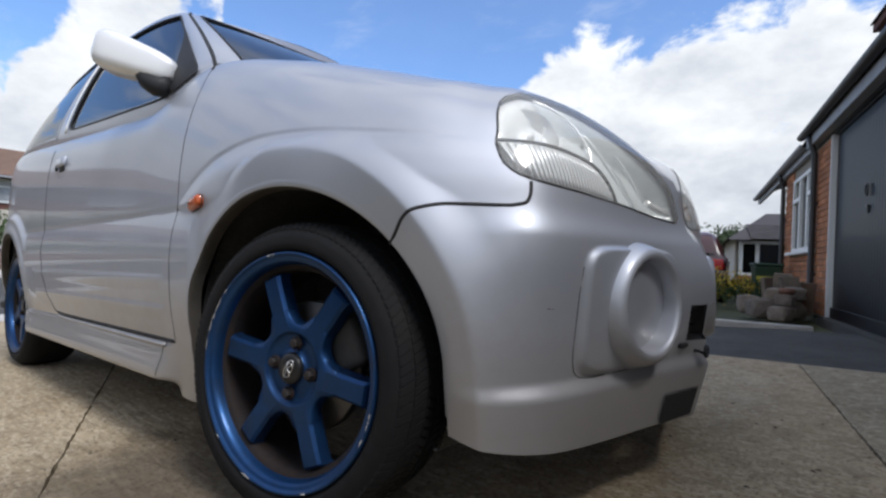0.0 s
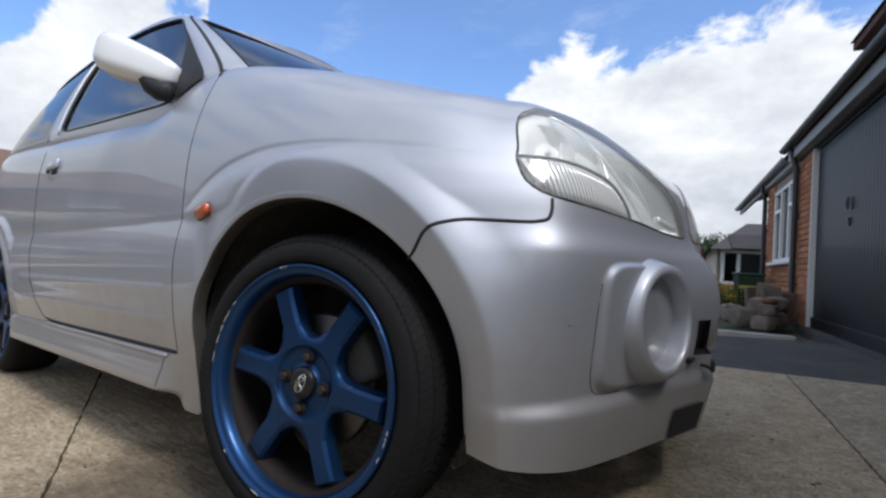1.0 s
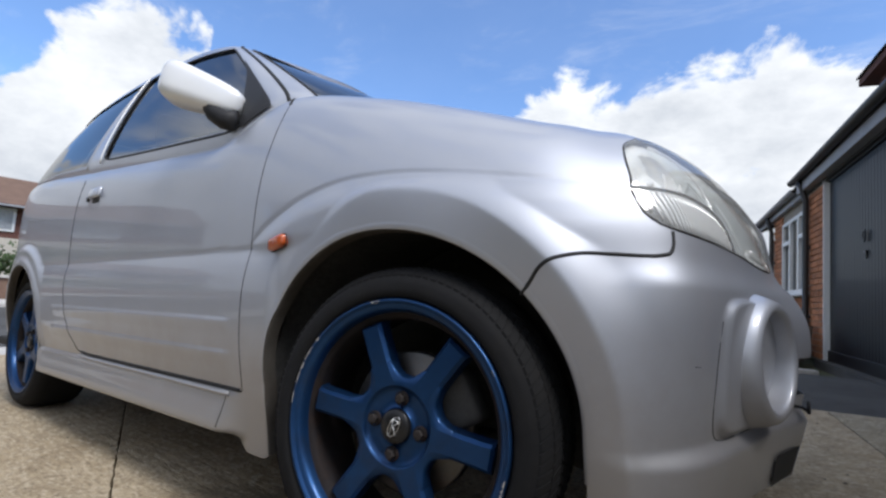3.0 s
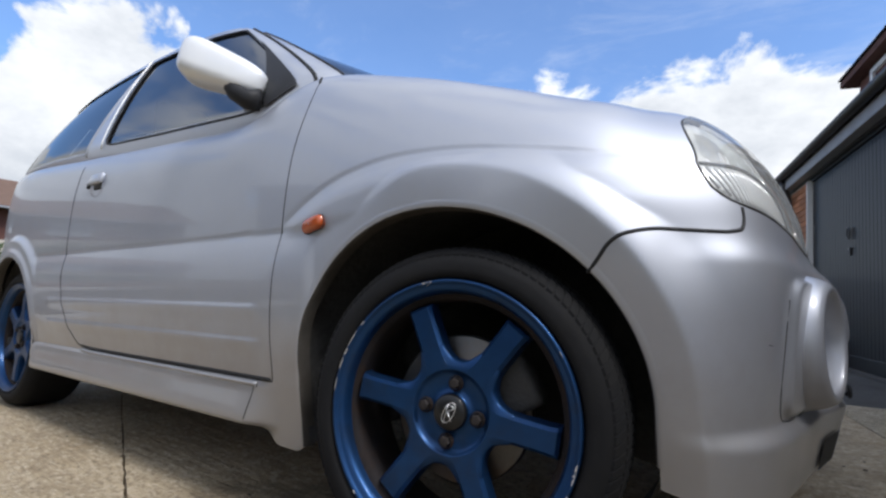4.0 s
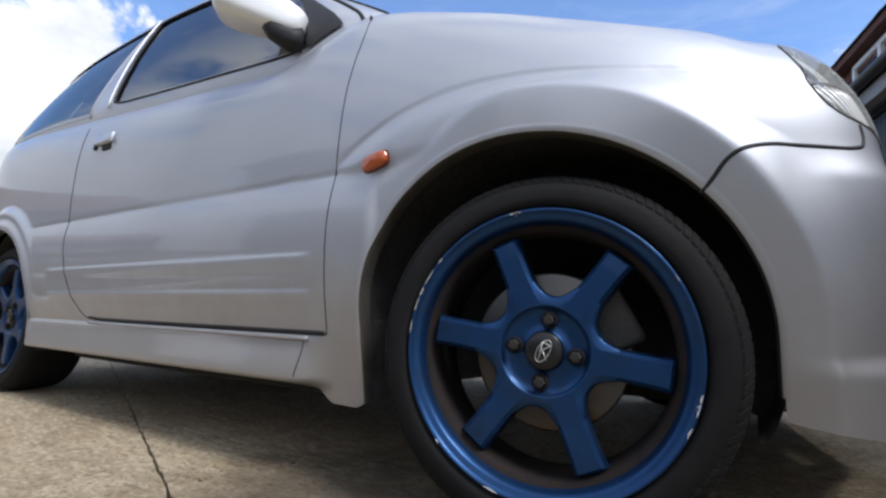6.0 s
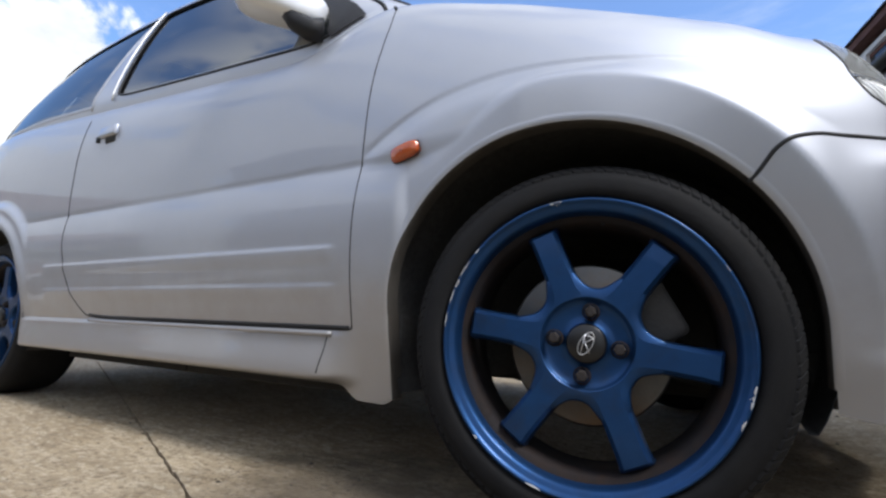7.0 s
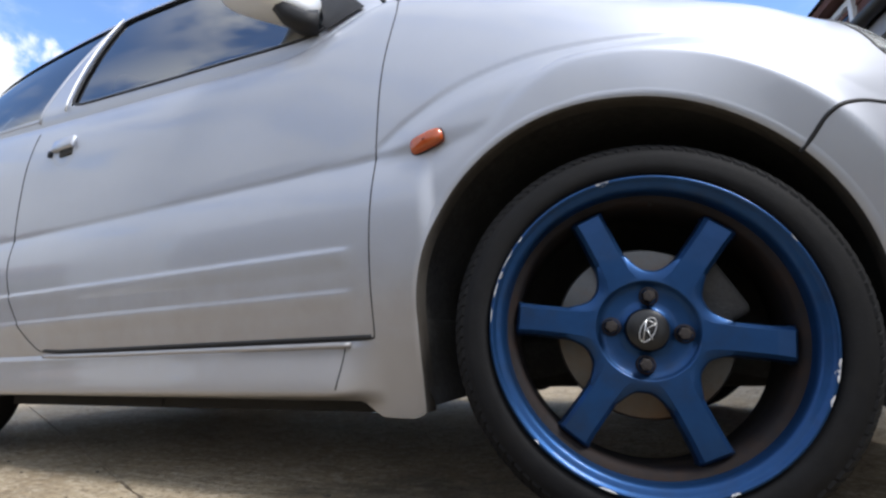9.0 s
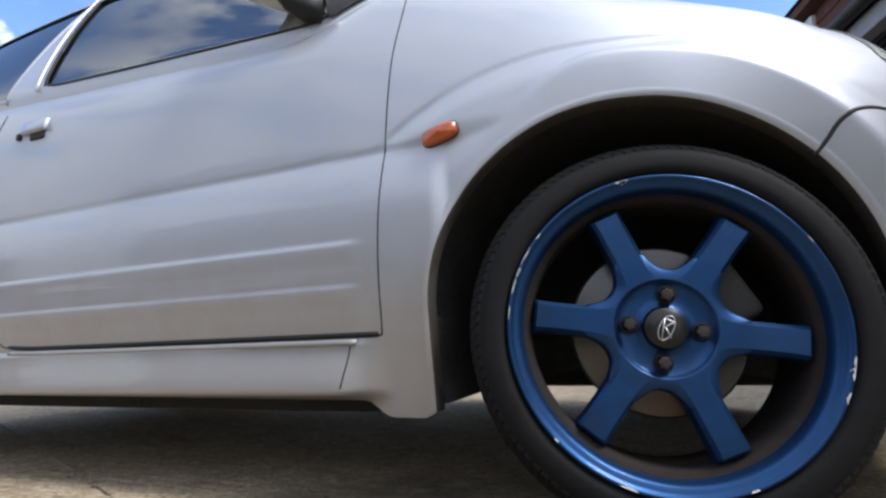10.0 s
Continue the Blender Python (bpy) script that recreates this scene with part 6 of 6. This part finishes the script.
for sx in (-1, 1):
    boxes("tail_lamp", [((sx * 0.66 - 0.10, -0.045, 0.66), (sx * 0.66 + 0.10, 0.05, 0.86))], RED_LENS, red, "red tail lamp", 0.02, RC)
    v = [RC @ Vector((sx * p, a, z)) for p, a, z in ((0.80, 0.55, 0.95), (0.80, 2.55, 0.95), (0.60, 2.0, 1.36), (0.60, 0.75, 1.36))]
    from_data("side_window", v, [(0, 1, 2, 3)], PANE, red, smooth=False)
    for a in (0.62, 3.0):
        v, f = lathe([(0.001, -0.09), (0.17, -0.09), (0.20, -0.08), (0.29, -0.07), (0.30, 0.0), (0.29, 0.09), (0.001, 0.09)], 32)
        from_data("wheel", move(v, RC @ pose(sx * 0.72, a, 0.30, 0, 0, 90 * sx)), f, RUBBER, red)
boxes("bumper", [((-0.78, -0.08, 0.32), (0.78, 0.06, 0.56))], RED_PAINT, red, "", 0.04, RC)
boxes("rear_plate", [((-0.26, -0.09, 0.46), (0.26, -0.078, 0.57))], BIN_YELLOW, red, "yellow number plate, plain", 0.0, RC)

# far tree
tree = tagged(new("tree"), "small leafy tree far behind the bungalow", "tree")
v, f = tube([(-5.6, 39, 0), (-5.5, 39, 1.2), (-5.55, 39.1, 2.2)], [0.22, 0.17, 0.10], 10)
from_data("trunk", v, f, BARK, tree)
for k in range(5):
    w = k * 1.25
    v, f = tube([(-5.52, 39, 1.5 + 0.1 * k), (-5.5 + 0.5 * math.cos(w), 39 + 0.5 * math.sin(w), 2.2), (-5.5 + 1.0 * math.cos(w), 39 + 1.0 * math.sin(w), 2.9)], [0.08, 0.05, 0.02], 6)
    from_data("limb", v, f, BARK, tree)
leaves("crown", (-5.5, 39, 2.6), (1.3, 1.3, 0.9), 2200, 0.20, LEAF_DARK, tree, 5)

# ---------------------------------------------------------------- across the road: garden wall, hedge, house
garden_wall = tagged(boxes("wall_garden", [((-12.75, -30, -0.3), (-12.45, 40, 0.22))], TILE_BROWN, None, "", 0.01, Matrix()), "low brick garden wall across the road", "wall", kind="structure")
boxes("coping", [((-12.80, -30, 0.22), (-12.40, 40, 0.27))], KERB, garden_wall, "", 0.01, Matrix())
hedge = tagged(new("hedge"), "clipped green hedge behind the garden wall", "hedge", kind="stuff")
for k in range(14):
    leaves("foliage", (-13.3, -6 + 1.15 * k, 0.55), (0.35, 0.75, 0.38), 900, 0.10, LEAF, hedge, 200 + k, 0.2)
HF = pose(-24.0, 0, 0, 0, 0, 0)
far_house = tagged(new("terrace_house"), "red-brown house with a white window across the road", "house")
boxes("wall", [((-6.0, -12, -0.3), (0.0, 12, 2.75))], TILE_HUNG, far_house, "", 0.0, HF)
boxes("lower_wall", [((0.0, -12, -0.3), (0.03, 12, 1.45))], RENDER, far_house, "pale lower wall", 0.0, HF)
v = [HF @ Vector(p) for p in ((0.5, -12.4, 2.70), (0.5, 12.4, 2.70), (-3.0, 12.4, 4.15), (-3.0, -12.4, 4.15), (-6.5, 12.4, 2.70), (-6.5, -12.4, 2.70))]
from_data("roof", v, [(0, 1, 2, 3), (3, 2, 4, 5), (1, 4, 2), (0, 3, 5)], TILE_HUNG, far_house, "brown tiled roof", smooth=False)
tiled_roof(far_house, -12.4, 12.4, 0.52, 2.72, -3.0, 4.17, pose(-24.0, 0, 0, 0, 0, 90) @ Matrix.Diagonal((1, -1, 1, 1)), 0.28, 0.32, TILE_BROWN)
boxes("gutter", [((0.46, -12.4, 2.62), (0.58, 12.4, 2.70))], GUTTER, far_house, "", 0.02, HF)
for y in (2.55, -2.6, 7.5, -8):
    win = boxes("window", [((0.0, y - 0.02, 1.70), (0.06, y + 1.82, 2.60))], WHITE, far_house, "white framed window", 0.01, HF)
    for a, b, c, d in ((0.07, 0.50, 1.78, 2.52), (0.60, 1.20, 1.78, 2.28), (0.60, 1.20, 2.35, 2.52), (1.30, 1.73, 1.78, 2.52)):
        boxes("pane", [((0.055, y + a, c), (0.068, y + b, d))], CURTAIN, win, "", 0.0, HF)

# ---------------------------------------------------------------- unseen, behind the camera: neighbour's house and an added fence close the view
PEBBLE = material("grey pebbledash", (0.20, 0.195, 0.19), rough=0.95, vary=0.2, scale=6, bump=0.5, bump_scale=90)
near_house = tagged(new("neighbour_house"), "grey rendered neighbour house beyond the drive", "house")
boxes("wall", [((-16, -19, -0.3), (-3.0, -11.0, 4.6))], PEBBLE, near_house, "", 0.0, Matrix())
v = [Vector(p) for p in ((-16.4, -10.6, 4.5), (-2.6, -10.6, 4.5), (-2.6, -15, 6.8), (-16.4, -15, 6.8), (-2.6, -19.4, 4.5), (-16.4, -19.4, 4.5))]
from_data("roof", v, [(0, 1, 2, 3), (3, 2, 4, 5), (1, 4, 2), (0, 3, 5)], TILE, near_house, smooth=False)
for x in (-13.5, -9.0, -5.5):
    win = boxes("window", [((x, -11.0, 1.2), (x + 1.6, -10.94, 2.4))], WHITE, near_house, "", 0.01, Matrix())
    boxes("pane", [((x + 0.1, -10.95, 1.3), (x + 1.5, -10.93, 2.3))], PANE, win, "", 0.0, Matrix())
FENCE = material("weathered fence board", (0.12, 0.10, 0.08), rough=0.9, vary=0.2, scale=5, per_piece=0.2)
# added out of view to dim what the car's side mirrors
fence = tagged(new("fence"), "weathered board fence added unseen behind the camera", "fence")
board_mesh = None
for k in range(60):
    if board_mesh is None:
        b_ = part("board", box_bm((-0.065, -0.01, 0), (0.065, 0.01, 1.65), 0.004), FENCE, fence)
        board_mesh = b_.data
    else:
        b_ = new("board", board_mesh)
        b_.parent = fence
    x = -4.4 + 0.135 * k
    b_.matrix_basis = pose(x, -7.2, ground_height(x) - 0.07)
for k in range(5):
    x = -4.4 + 2.0 * k
    part("post", box_bm((x - 0.05, -7.31, ground_height(x) - 0.3), (x + 0.05, -7.21, ground_height(x) + 1.7), 0.006), FENCE, fence)

# ---------------------------------------------------------------- single bricks of the cottage front
brick_panel(wall, 0.16, 0.88, 0.03, 2.12, FRONT)
brick_panel(wall, 0.90, 2.55, 0.03, 0.78, FRONT)
brick_panel(wall, 2.58, 3.28, 0.03, 2.12, FRONT)
